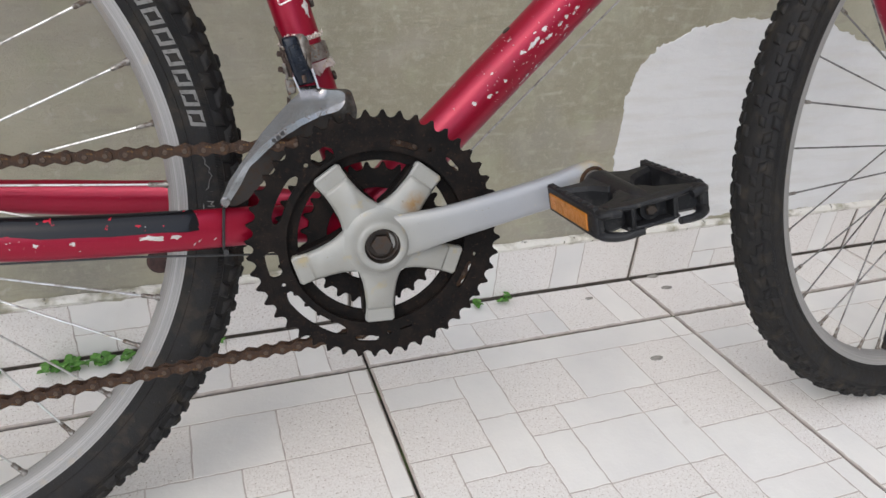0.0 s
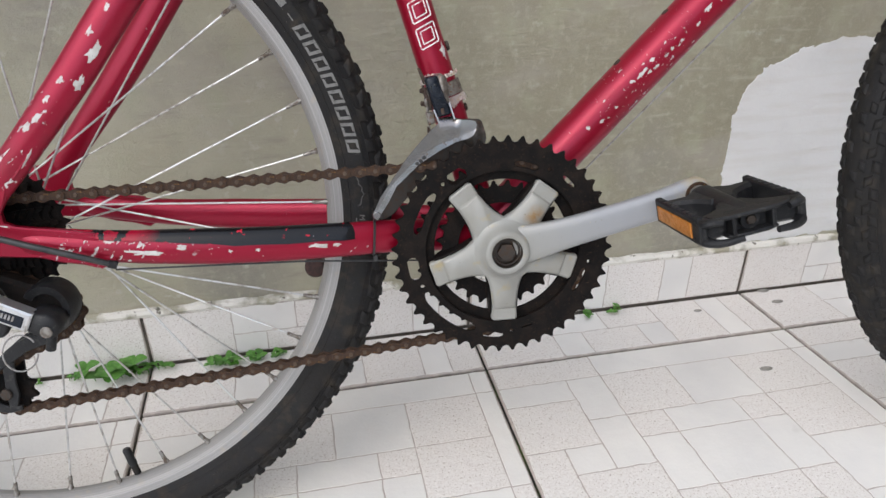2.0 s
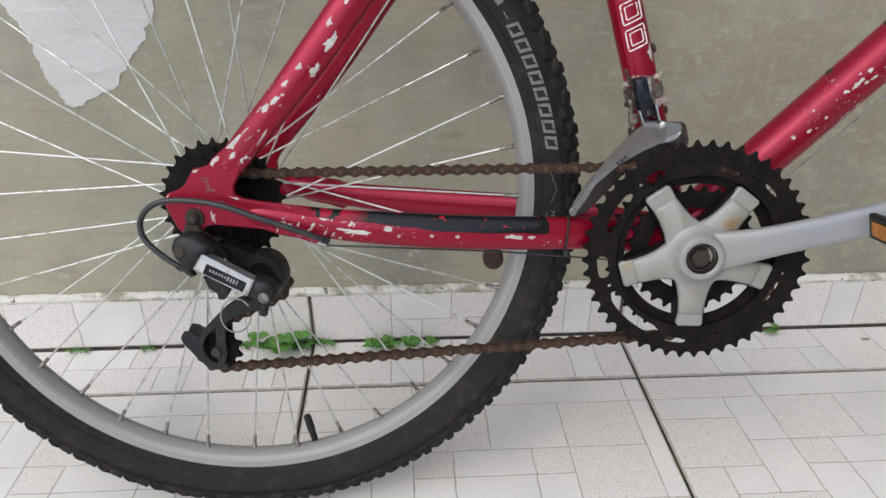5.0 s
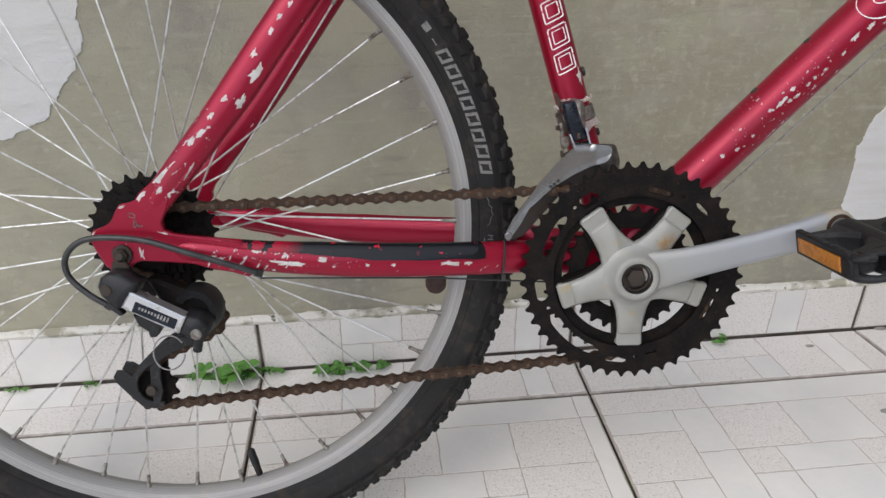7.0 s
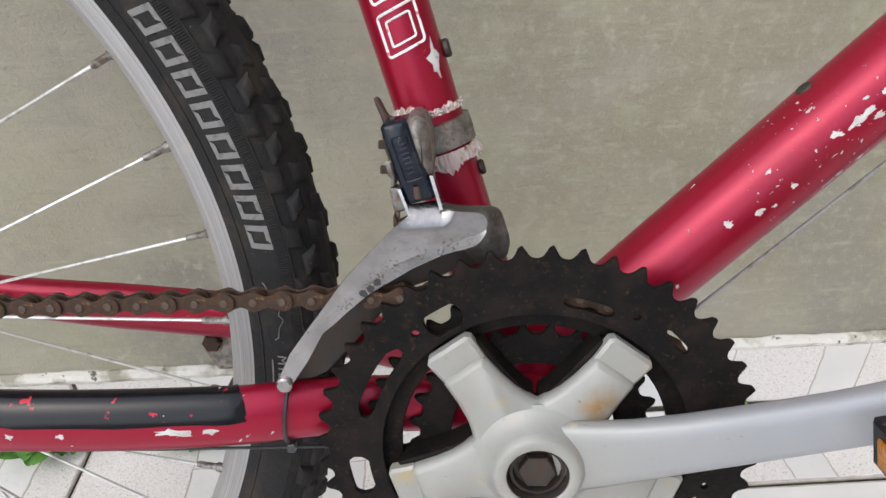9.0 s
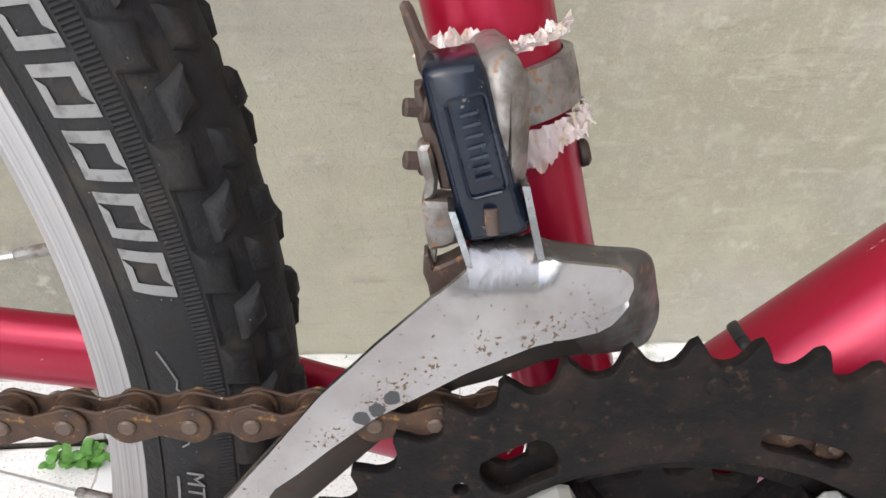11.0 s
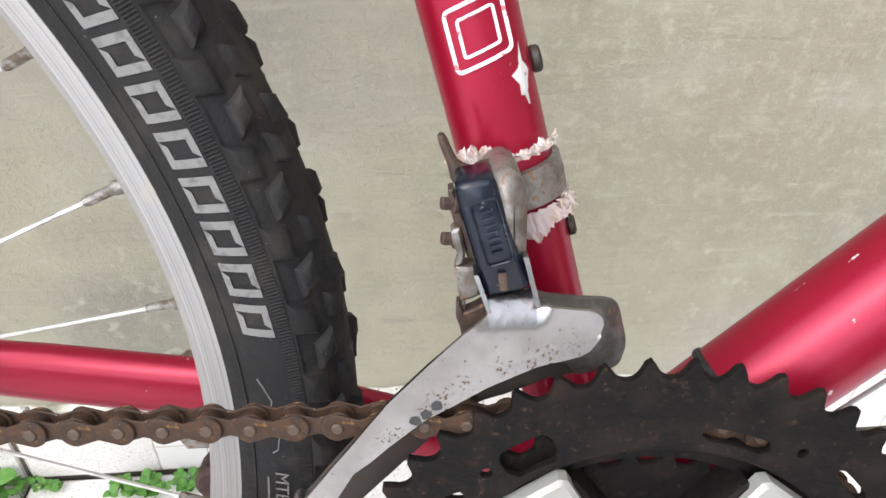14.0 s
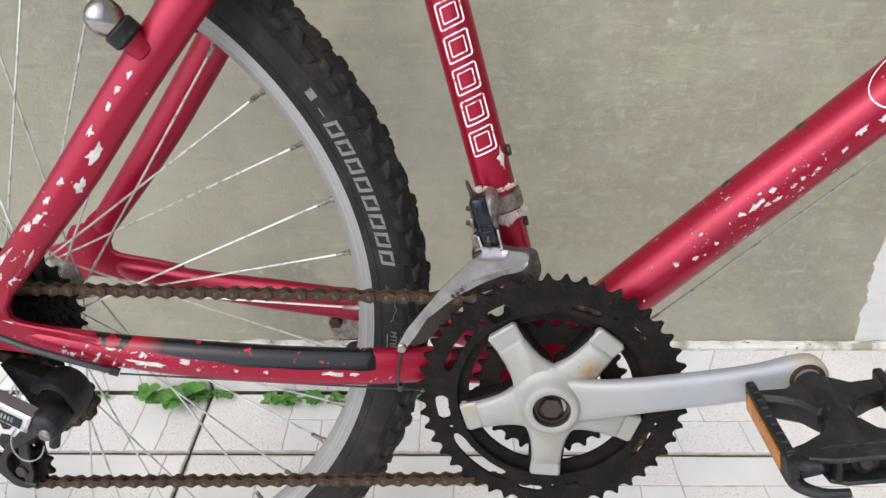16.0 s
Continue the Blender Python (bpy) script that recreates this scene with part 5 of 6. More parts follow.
tops, folds, lows = (along([st[k] for st in CAGE], 4) for k in range(3))
band = [[cage_face(*f.lerp(l, k / 3), k / 3) for k in range(4)] for f, l in zip(folds, lows)]
face = [[cage_face(*u.lerp(f, k / 12)) for k in range(13)] for u, f in zip(tops, folds)]
flange = [[cage_face(u.x, u.y + (0.0806 + (u.x - 0.3712) * 0.08 - u.y) * (1 - k / 7)) for k in range(8)] for u in tops if 0.3705 < u.x < 0.3845]
g = Geo()
place_of, edge_faces = {}, {}
for sheet, grid in ((0, band), (1, face), (1, flange)):
    for a, b in zip(grid, grid[1:]):
        for k in range(len(a) - 1):
            quad = [a[k], a[k + 1], b[k + 1], b[k]]
            spots_at = [tuple(round(c * 1e6) for c in q) for q in quad]
            for q, key in zip(quad, spots_at):
                if (sheet, key) not in place_of:
                    place_of[(sheet, key)] = len(g.v)
                    g.v += [tuple(q), tuple(q + Vector((0, 0.0013, 0)))]
            ids = [place_of[(sheet, key)] for key in spots_at]
            g.f += [tuple(ids), tuple(i + 1 for i in reversed(ids))]
            for i in range(4):
                e = (spots_at[i], spots_at[(i + 1) % 4])
                edge_faces.setdefault(tuple(sorted(e)), []).append((ids[i], ids[(i + 1) % 4]))
for rim in edge_faces.values():
    if len(rim) == 1:
        a, b = rim[0]
        g.f.append((b, a, a + 1, b + 1))
g.k = [0] * len(g.f)
part("outer_cage_plate", g, m_chrome, fd, "chromed cage plate with rust pits", 40)
INNER = [(0.3860, 0.0790), (0.3985, 0.0780), (0.4045, 0.0778), (0.4080, 0.0750), (0.4102, 0.0690), (0.4115, 0.0640), (0.4115, 0.0602), (0.4092, 0.0557), (0.4050, 0.0532), (0.3994, 0.0522), (0.3898, 0.0498), (0.3839, 0.0467), (0.3779, 0.0440), (0.3718, 0.0418), (0.3640, 0.0370), (0.3560, 0.0280), (0.3440, 0.0140), (0.3300, -0.0020), (0.3220, -0.0060), (0.3150, -0.0060), (0.3120, 0.0000), (0.3250, 0.0180), (0.3400, 0.0380), (0.3550, 0.0550), (0.3700, 0.0680)]
g = Geo()
g.prism(INNER, flat, -0.0384, -0.0368, 0.0005)
part("inner_cage_plate", g, m_dark_bolt, fd, "dull rusty inner cage plate")
g = Geo()
edge_out = smooth_path([(x, -0.0464, z) for x, z in ((0.3846, 0.0798), (0.3924, 0.0784), (0.3985, 0.0780), (0.4006, 0.0774), (0.4022, 0.0761), (0.4028, 0.0739), (0.4024, 0.0702), (0.4010, 0.0676), (0.3975, 0.0640), (0.3925, 0.0622))], 5)
edge_in = smooth_path([(x, -0.0385, z) for x, z in ((0.3850, 0.0801), (0.3911, 0.0787), (0.4000, 0.0786), (0.4054, 0.0783), (0.4087, 0.0761), (0.4110, 0.0695), (0.4124, 0.0645), (0.4124, 0.0598), (0.4100, 0.0547), (0.3994, 0.0520))], 5)
rows = []
for a, b in zip(edge_out, edge_in):
    out = b - Vector((0.394, 0, 0.069))
    out = Vector((out.x, 0, out.z)).normalized()
    m = (a + b) / 2 + out * 0.0005
    q = out * -0.0011
    rows.append([a, a * 0.55 + m * 0.45, m, b * 0.55 + m * 0.45, b, b + q, m + q, a + q])
g.loops(rows)
part("cage_bridge", g, m_nose, fd, "rounded dull cage nose")
g = Geo()
g.disc((0.3146, -0.0580, 0.0018), (0, 1, 0), 0.0036, 0.022, 16, 0.0008)
part("tail_rivet", g, m_chrome, fd)
for x0, z0, x1, z1, w in ((0.3713, 0.0764, 0.3669, 0.0878, 0.0011), (0.3842, 0.0796, 0.3801, 0.0934, 0.0012)):
    g = Geo()
    rows = []
    for k in range(6):
        t = k / 5
        x, z = x0 + (x1 - x0) * t, z0 + (z1 - z0) * t
        hw = 0.0056 * (1 - 0.35 * t)
        rows.append([Vector((x + sx * w * 0.6, -0.0422 + sy * hw, z)) for sx, sy in ((-1, -1), (1, -1), (1, 1), (-1, 1))])
    g.loops(rows)
    part("cage_ear", g, m_chrome, fd)
# the linkage: black cover, grey arm, levers and bolts
g = Geo()
BODY = [(0.3606, 0.1110), (0.3604, 0.1126), (0.3612, 0.1139), (0.3640, 0.1146), (0.3692, 0.1156), (0.3704, 0.1150), (0.3712, 0.1136), (0.3727, 0.1092), (0.3775, 0.0965), (0.3817, 0.0862), (0.3815, 0.0842), (0.3800, 0.0832), (0.3716, 0.0812), (0.3702, 0.0814), (0.3694, 0.0826), (0.3667, 0.0913), (0.3628, 0.1035)]
g.prism(BODY, flat, -0.0462, -0.0300, 0.0018)
cover = part("link_cover", g, m_gloss, fd, "glossy blue-black plastic link cover", 50)
ux = Vector((0.3755 - 0.3685, 0, 0.0885 - 0.1100)).normalized()
uz = Vector((ux.z, 0, -ux.x)) * -1
c0 = Vector((0.3706, -0.0464, 0.1005))
g = Geo()
ring = []
hw, hl, rr = 0.0036, 0.0093, 0.0012
for cx, cz, a0 in ((hl - rr, hw - rr, 0), (-hl + rr, hw - rr, 90), (-hl + rr, -hw + rr, 180), (hl - rr, -hw + rr, 270)):
    for k in range(5):
        t = radians(a0 + 90 * k / 4)
        ring.append(c0 + ux * (cx + rr * math.cos(t)) + uz * (cz + rr * math.sin(t)))
ring.append(ring[0])
g.tube(ring, 0.00032, 5)
part("raised_border", g, m_gloss, cover)
for k in range(7):
    g = Geo()
    p = c0 + ux * (-0.0062 + k * 0.0020)
    g.tube([p - uz * 0.0016, p + uz * 0.0016], 0.00048, 5)
    part("raised_mark", g, m_gloss, cover, "raised unreadable bar")
g = Geo()
g.tube([(0.3740, -0.0464, 0.0890), (0.3748, -0.0464, 0.0838)], [(0.0013, 0.0006)] * 2, 10, side=(0, 1, 0))
part("slot_pin", g, m_lever, cover)
g = Geo()
GREY = [(0.3690, 0.1130), (0.3706, 0.1150), (0.3726, 0.1163), (0.3748, 0.1165), (0.3772, 0.1151), (0.3790, 0.1122), (0.3798, 0.1080), (0.3802, 0.1030), (0.3806, 0.0948), (0.3798, 0.0905), (0.3780, 0.0890), (0.3750, 0.0900), (0.3720, 0.0980)]
g.prism(GREY, flat, -0.0448, -0.0150, 0.0034)
part("link_arm", g, m_worn, fd, "dull grey cast link arm", 60)
g = Geo()
for rad_in, rad_out in ((0.0150, 0.0172),):
    prof = [(rad_in, -0.0062), (rad_out, -0.0058), (rad_out + 0.0003, 0), (rad_out, 0.0058), (rad_in, 0.0062)]
    g.lathe(prof, seat_tube_at(0.1010), ST_D, 40)
part("clamp_band", g, m_worn, fd, "dull steel clamp band")
g = Geo()
g.prism([(0.3557, 0.1209), (0.3563, 0.1217), (0.3573, 0.1217), (0.3582, 0.1208), (0.3602, 0.1166), (0.3616, 0.1142), (0.3638, 0.1130), (0.3662, 0.1124), (0.3683, 0.1102), (0.3681, 0.1086), (0.3650, 0.1078), (0.3606, 0.1078), (0.3596, 0.1096), (0.3587, 0.1132), (0.3566, 0.1183)], flat, -0.0285, -0.0235, 0.0009)
part("stop_lever", g, m_lever, fd, "dark rusty bent lever")
g = Geo()
g.prism([(0.3660, 0.1118), (0.3664, 0.1136), (0.3680, 0.1145), (0.3698, 0.1149), (0.3716, 0.1143), (0.3727, 0.1130), (0.3728, 0.1112)], flat, -0.0300, -0.0250, 0.0010)
part("lever_boss", g, m_lever, fd, "rusty lever boss")
for x, z in ((0.3590, 0.1023), (0.3594, 0.0915)):
    g = Geo()
    g.disc((x + 0.0022, -0.0290, z), (-1, -0.25, 0.1), 0.0021, 0.0042, 6, 0.0004)
    g.disc((x + 0.0030, -0.0290, z), (-1, -0.25, 0.1), 0.0030, 0.0016, 14, 0.0003)
    part("stop_screw", g, m_lever, fd, "dull steel stop screw")
g = Geo()
g.prism([(0.3590, 0.1068), (0.3604, 0.1072), (0.3634, 0.0990), (0.3668, 0.0940), (0.3674, 0.0863), (0.3652, 0.0862), (0.3634, 0.0930), (0.3612, 0.0966), (0.3595, 0.1017)], flat, -0.0310, -0.0240, 0.0006)
part("rear_plate", g, m_lever, fd, "rust-stained rear plate")
g = Geo()
g.prism([(0.3601, 0.0950), (0.3608, 0.0960), (0.3626, 0.0962), (0.3634, 0.0935), (0.3645, 0.0893), (0.3644, 0.0862), (0.3635, 0.0850), (0.3618, 0.0846), (0.3624, 0.0878), (0.3608, 0.0915)], flat, -0.0335, -0.0265, 0.0008)
part("cable_clamp", g, m_worn, fd, "pitted grey cable clamp")
g = Geo()
g.prism([(0.3615, 0.0832), (0.3620, 0.0846), (0.3660, 0.0846), (0.3684, 0.0843), (0.3694, 0.0800), (0.3692, 0.0756), (0.3666, 0.0744), (0.3634, 0.0738), (0.3625, 0.0776)], flat, -0.0345, -0.0255, 0.0010)
part("cable_arm", g, m_worn, fd, "grey pitted cable arm")
g = Geo()
g.prism([(0.3636, 0.0745), (0.3652, 0.0745), (0.3652, 0.0695), (0.3640, 0.0695)], flat, -0.0315, -0.0285, 0.0004)
part("bracket_pin", g, m_worn, fd)
g = Geo()
g.prism([(0.3625, 0.0718), (0.3632, 0.0722), (0.3642, 0.0710), (0.3647, 0.0690), (0.3680, 0.0707), (0.3711, 0.0728), (0.3735, 0.0740), (0.3735, 0.0640), (0.3726, 0.0600), (0.3655, 0.0560), (0.3636, 0.0646), (0.3624, 0.0676)], flat, -0.0330, -0.0270, 0.0006)
part("rear_bracket", g, m_lever, fd, "rusty rear bracket")
p = seat_tube_at(0.0810)
g = Geo()
g.disc(p + ST_F * 0.0142, ST_F, 0.0036, 0.0030, 14, 0.0008)
part("tube_screw", g, m_dark_bolt, bike, "rusty screw in the seat tube")
p = seat_tube_at(0.1345)
g = Geo()
g.disc(p + ST_F * 0.0142, ST_F, 0.0042, 0.0034, 14, 0.0008)
part("tube_screw", g, m_dark_bolt, bike, "rusty screw in the seat tube")
# torn plastic film left above and below the clamp
for z0, up, a0, a1, seed in ((0.1106, 1, 3.3, 5.85, 3), (0.0945, -1, 4.3, 6.5, 8)):
    g = Geo()
    c = seat_tube_at(z0)
    rows = []
    rnd = random.Random(seed)
    for k in range(150):
        t = a0 + (a1 - a0) * k / 149
        d = ST_F * math.cos(t) + Vector((0, math.sin(t), 0))
        tall = 0.0030 + 0.0036 * abs(noise.noise((k * 0.085, seed, 0))) + (0.0042 * math.exp(-((t - 4.15) / 0.35) ** 2) + 0.0022 * math.exp(-((t - 4.5) / 0.05) ** 2) if up > 0 else 0.0024 + 0.0022 * math.exp(-((t - 4.9) / 0.3) ** 2)) + 0.0007 * noise.noise((k * 0.45, seed, 5))
        row = []
        for q in range(5):
            w = q / 4
            wob = 0.0024 * noise.noise((k * 0.16, q * 0.9, seed)) + 0.0007 * noise.noise((k * 0.30, q * 1.6, seed + 4))
            row.append(c + d * (0.0165 + 0.0012 * w + wob + 0.0008) + ST_D * (up * (tall * w + 0.0006 * w * noise.noise((k * 0.6, q * 1.7, seed + 7)))))
        rows.append(row)
    n = 5
    g.add([v for r in rows for v in r], [(a * n + i, a * n + i + 1, (a + 1) * n + i + 1, (a + 1) * n + i) for a in range(149) for i in range(n - 1)])
    part("torn_film", g, m_film, fd, "torn clear plastic film", 75)

# ---- rear derailleur ----
rd = new("rear_derailleur")
rd.parent = bike
tagged(rd, "black and silver rear derailleur with a greasy cage")
g = Geo()
g.prism([(-0.0190, -0.0100), (-0.0080, -0.0100), (-0.0040, -0.0200), (-0.0060, -0.0330), (-0.0180, -0.0330), (-0.0220, -0.0200)], flat, -0.0780, -0.0733, 0.0012)
part("hanger", g, m_dark_bolt, rd, "dark greasy hanger plate")
g = Geo()
g.prism([(-0.0260, -0.0275), (-0.0229, -0.0195), (-0.0163, -0.0155), (-0.0068, -0.0164), (0.0023, -0.0221), (0.0083, -0.0245), (0.0040, -0.0330), (-0.0068, -0.0432), (-0.0121, -0.0478), (-0.0188, -0.0419), (-0.0240, -0.0354)], flat, -0.0960, -0.0740, 0.0030)
part("upper_knuckle", g, m_plastic, rd, "black upper knuckle", 50)
g = Geo()
g.prism([(-0.0210, -0.0405), (-0.0165, -0.0390), (-0.0110, -0.0480), (-0.0085, -0.0520), (-0.0120, -0.0535), (-0.0200, -0.0465)], flat, -0.0930, -0.0850, 0.0010)
part("cable_stop", g, m_plastic, rd, "black cable stop")
g = Geo()
g.disc((-0.0186, -0.0945, -0.0299), (0, -1, 0), 0.0050, 0.0026, 18, 0.001)
part("knuckle_bolt", g, m_dark_bolt, rd)
g = Geo()
g.prism([(0.0001, -0.0311), (0.0436, -0.0540), (0.0363, -0.0683), (-0.0084, -0.0447)], flat, -0.0970, -0.0830, 0.0015)
link = part("parallelogram", g, m_hub, rd, "satin silver link with a dark badge")
g = Geo()
g.prism([(0.0046, -0.0392), (0.0376, -0.0556), (0.0336, -0.0640), (0.0004, -0.0478)], flat, -0.0976, -0.0960, 0.0004)
badge = part("badge", g, m_gloss, link, "black badge with unreadable silver marks")
u = Vector((0.0326, 0, -0.0158)).normalized()
v = Vector((-u.z, 0, u.x))
for k in range(10):
    g = Geo()
    p = Vector((0.0075, -0.0978, -0.0450)) + u * (0.0027 * k)
    hh = 0.0012 if k < 6 else 0.0021
    g.box(p, (0.0015, 0.0006, 2 * hh), 0.0001, turn=Matrix((u, Vector((0, 1, 0)), v)).transposed().to_4x4())
    part("badge_mark", g, m_wire, badge)
g = Geo()
g.prism([(0.0405, -0.0530), (0.0523, -0.0550), (0.0584, -0.0594), (0.0607, -0.0659), (0.0588, -0.0725), (0.0535, -0.0763), (0.0438, -0.0748), (0.0345, -0.0684)], flat, -0.0945, -0.0700, 0.0030)
part("lower_knuckle", g, m_plastic, rd, "black lower knuckle", 50)
g = Geo()
g.disc((0.0505, -0.0938, -0.0697), (0, -1, 0), 0.0048, 0.0020, 18, 0.0008)
part("knuckle_bolt", g, m_worn, rd)
g = Geo()
rows = []
for k in range(23):
    t = radians(140 - k * 9.2)
    c = Vector((0.0420, -0.0620, -0.0600))
    wide = 0.0012 * math.sin(math.pi * k / 22)
    rows.append([c + Vector(((r + wide) * math.cos(t), y, (r + wide) * 1.08 * math.sin(t))) for r, y in ((0.0125, -0.009), (0.0185, -0.0105), (0.0203, -0.004), (0.0203, 0.011), (0.0190, 0.015), (0.0130, 0.015))])
g.loops(rows)
part("spring_housing", g, m_plastic, rd, "curved black spring housing")
g = Geo()
g.prism([(0.0020, -0.0300), (0.0120, -0.0300), (0.0300, -0.0380), (0.0480, -0.0410), (0.0590, -0.0520), (0.0590, -0.0680), (0.0520, -0.0780), (0.0360, -0.0760), (0.0200, -0.0640)], flat, -0.0680, -0.0500, 0.003)
part("inner_body", g, m_ring, rd)
# limit screw block below the link
g = Geo()
g.prism([(-0.0049, -0.0560), (0.0030, -0.0560), (0.0175, -0.0650), (0.0165, -0.0700), (0.0123, -0.0762), (0.0072, -0.0763), (0.0061, -0.0710), (-0.0010, -0.0660)], flat, -0.0840, -0.0740, 0.0010)
part("limit_block", g, m_plastic, rd)
# the cage: a curved arm that opens round the lower pulley, with a guard horn, and a web across
CAGE_OUT = [(0.0360, -0.0850), (0.0197, -0.0865), (0.0062, -0.0923), (-0.0030, -0.0990), (-0.0108, -0.1066), (-0.0170, -0.1130), (-0.0215, -0.1192), (-0.0252, -0.1240), (-0.0321, -0.1194), (-0.0385, -0.1190), (-0.0423, -0.1253), (-0.0397, -0.1316), (-0.0290, -0.1441), (-0.0202, -0.1538), (-0.0150, -0.1560), (-0.0086, -0.1571), (0.0013, -0.1548), (0.0010, -0.1510), (-0.0091, -0.1507), (-0.0145, -0.1480), (-0.0180, -0.1440), (-0.0205, -0.1385), (-0.0211, -0.1329), (-0.0200, -0.1280), (-0.0176, -0.1237), (-0.0106, -0.1167), (0.0022, -0.1091), (0.0133, -0.1016), (0.0268, -0.0963), (0.0380, -0.0950)]
for nm, yy in (("outer_cage", -0.0545), ("inner_cage", -0.0355)):
    g = Geo()
    g.prism(CAGE_OUT, flat, yy - 0.0022, yy + 0.0018, 0.0009)
    g.prism([(-0.0080, -0.1130), (0.0015, -0.1080), (0.0000, -0.1280), (0.0010, -0.1400), (-0.0030, -0.1535), (-0.0085, -0.1540), (-0.0095, -0.1400), (-0.0090, -0.1280)], flat, yy - 0.0016, yy + 0.0012, 0.0006)
    part(nm, g, m_plastic, rd, "black greasy cage plate")
for c, nm in ((P_LOW, "guide_pulley"), (P_UP, "jockey_pulley")):
    g = Geo()
    n = 80
    sh = [0, 0.1, 0.55, 1, 1, 0.55, 0.1, 0]
    rows = []
    for dr, yy in ((-0.001, -0.0470), (0, -0.0460), (0, -0.0435), (-0.001, -0.0425)):
        rows.append([Vector((c[0] + (0.0172 + dr + 0.0046 * sh[k % 8]) * math.cos(2 * math.pi * k / n), yy, c[1] + (0.0172 + dr + 0.0046 * sh[k % 8]) * math.sin(2 * math.pi * k / n))) for k in range(n)])
    g.loops(rows)
    pul = part(nm, g, m_ring, rd, "black toothed pulley")
    g = Geo()
    g.disc((c[0], -0.0320, c[1]), (0, -1, 0), 0.0050, 0.0265, 16, 0.001)
    part("pulley_bolt", g, m_dark_bolt, pul)
g = Geo()
g.tube([Vector((0.0188, -0.0760, -0.0937)) + Vector((0.0137 * math.cos(t), 0.003 * math.sin(t), 0.0147 * math.sin(t))) for t in (0.6 + 5.6 * k / 30 for k in range(31))], 0.0007, 6)
part("cable_tail", g, m_wire, rd, "loose looped cable end")
g = Geo()
g.disc((0.0480, -0.0800, -0.0770), (-0.25, 0, -1), 0.0040, 0.0145, 12)
part("stop_screw", g, m_plastic, rd)
g = Geo()
cab = smooth_path([(0.104, -0.0730, -0.0245), (0.080, -0.0800, -0.0140), (0.048, -0.0850, -0.0020), (0.008, -0.0850, 0.0100), (-0.033, -0.0850, 0.0110), (-0.052, -0.0850, -0.0020), (-0.053, -0.0850, -0.0200), (-0.038, -0.0860, -0.0360), (-0.020, -0.0860, -0.0480)], 8)
g.tube(cab, 0.0026, 10)
hous = part("cable_housing", g, m_cable, bike, "black looped gear cable housing")
for a, b in ((0, 2), (-3, -1)):
    g = Geo()
    g.tube([cab[a], cab[b]], 0.0033, 12)
    part("ferrule", g, m_plastic, hous)

# ---- pedal ----
pedal = new("pedal")
pedal.parent = bike
tilt = radians(11.7)
PU = Vector((math.cos(tilt), 0, math.sin(tilt)))
PV = Vector((-math.sin(tilt), 0, math.cos(tilt)))
P0 = Vector((0.5890, 0, 0.0098))


def on_pedal(u, y, v):
    return P0 + PU * u + PV * v + Vector((0, y, 0))


def pedal_plate(poly, v0, v1, bevel):
    geo = Geo()
    geo.prism(poly, on_pedal, v0, v1, bevel)
    return geo


tagged(pedal, "scuffed black plastic pedal with amber reflectors")
g = Geo()
prof = [(0.0001, -0.0835), (0.0088, -0.0835), (0.0100, -0.0870), (0.0118, -0.0930), (0.0112, -0.1000), (0.0105, -0.1250), (0.0100, -0.1500), (0.0080, -0.1600), (0.0076, -0.1640), (0.0001, -0.1640)]
g.lathe(prof, (PEDAL.x, 0, PEDAL.z - 0.001), (0, 1, 0), 28, closed=False)
part("barrel", g, m_plastic, pedal)
g = Geo()
g.disc((PEDAL.x, -0.1635, PEDAL.z - 0.001), (0, -1, 0), 0.0042, 0.0030, 6, 0.0008)
part("axle_nut", g, m_dark_bolt, pedal)
INNER_WEB = [(-0.0385, -0.0950), (-0.0200, -0.0960), (-0.0100, -0.0880), (0.0100, -0.0880), (0.0200, -0.0960), (0.0385, -0.0950), (0.0385, -0.1050), (0.0280, -0.1085), (0.0170, -0.1150), (0.0105, -0.1260), (-0.0105, -0.1260), (-0.0170, -0.1150), (-0.0280, -0.1085), (-0.0385, -0.1050)]
OUTER_WEB = [(-0.0385, -0.1640), (-0.0330, -0.1650), (-0.0150, -0.1610), (0.0150, -0.1610), (0.0330, -0.1650), (0.0385, -0.1640), (0.0385, -0.1560), (0.0270, -0.1510), (0.0160, -0.1440), (0.0105, -0.1330), (-0.0105, -0.1330), (-0.0160, -0.1440), (-0.0270, -0.1510), (-0.0385, -0.1560)]
part("inner_web", pedal_plate(INNER_WEB, -0.0085, 0.0090, 0.0030), m_plastic, pedal)
part("outer_web", pedal_plate(OUTER_WEB, -0.0090, 0.0090, 0.0025), m_plastic, pedal)
# the outer end: a hollow box round the barrel's end, with the axle nut sunk in it
for name, v0, v1, wide in (("end_top", 0.0062, 0.0096, 0.0330), ("end_bottom", -0.0092, -0.0064, 0.0210)):
    g = Geo()
    g.prism([(-wide, -0.1600), (wide, -0.1600), (wide * 0.94, -0.1680), (wide * 0.55, -0.1715), (-wide * 0.55, -0.1715), (-wide * 0.94, -0.1680)], on_pedal, v0, v1, 0.0010)
    part(name, g, m_plastic, pedal)
for u in (-0.0155, 0.0155):
    g = Geo()
    g.prism([(u - 0.0016, -0.0070), (u + 0.0016, -0.0070), (u + 0.0016, 0.0070), (u - 0.0016, 0.0070)], lambda a, b, d: on_pedal(a, d, b), -0.1708, -0.1600, 0.0006)
    part("end_rib", g, m_plastic, pedal)
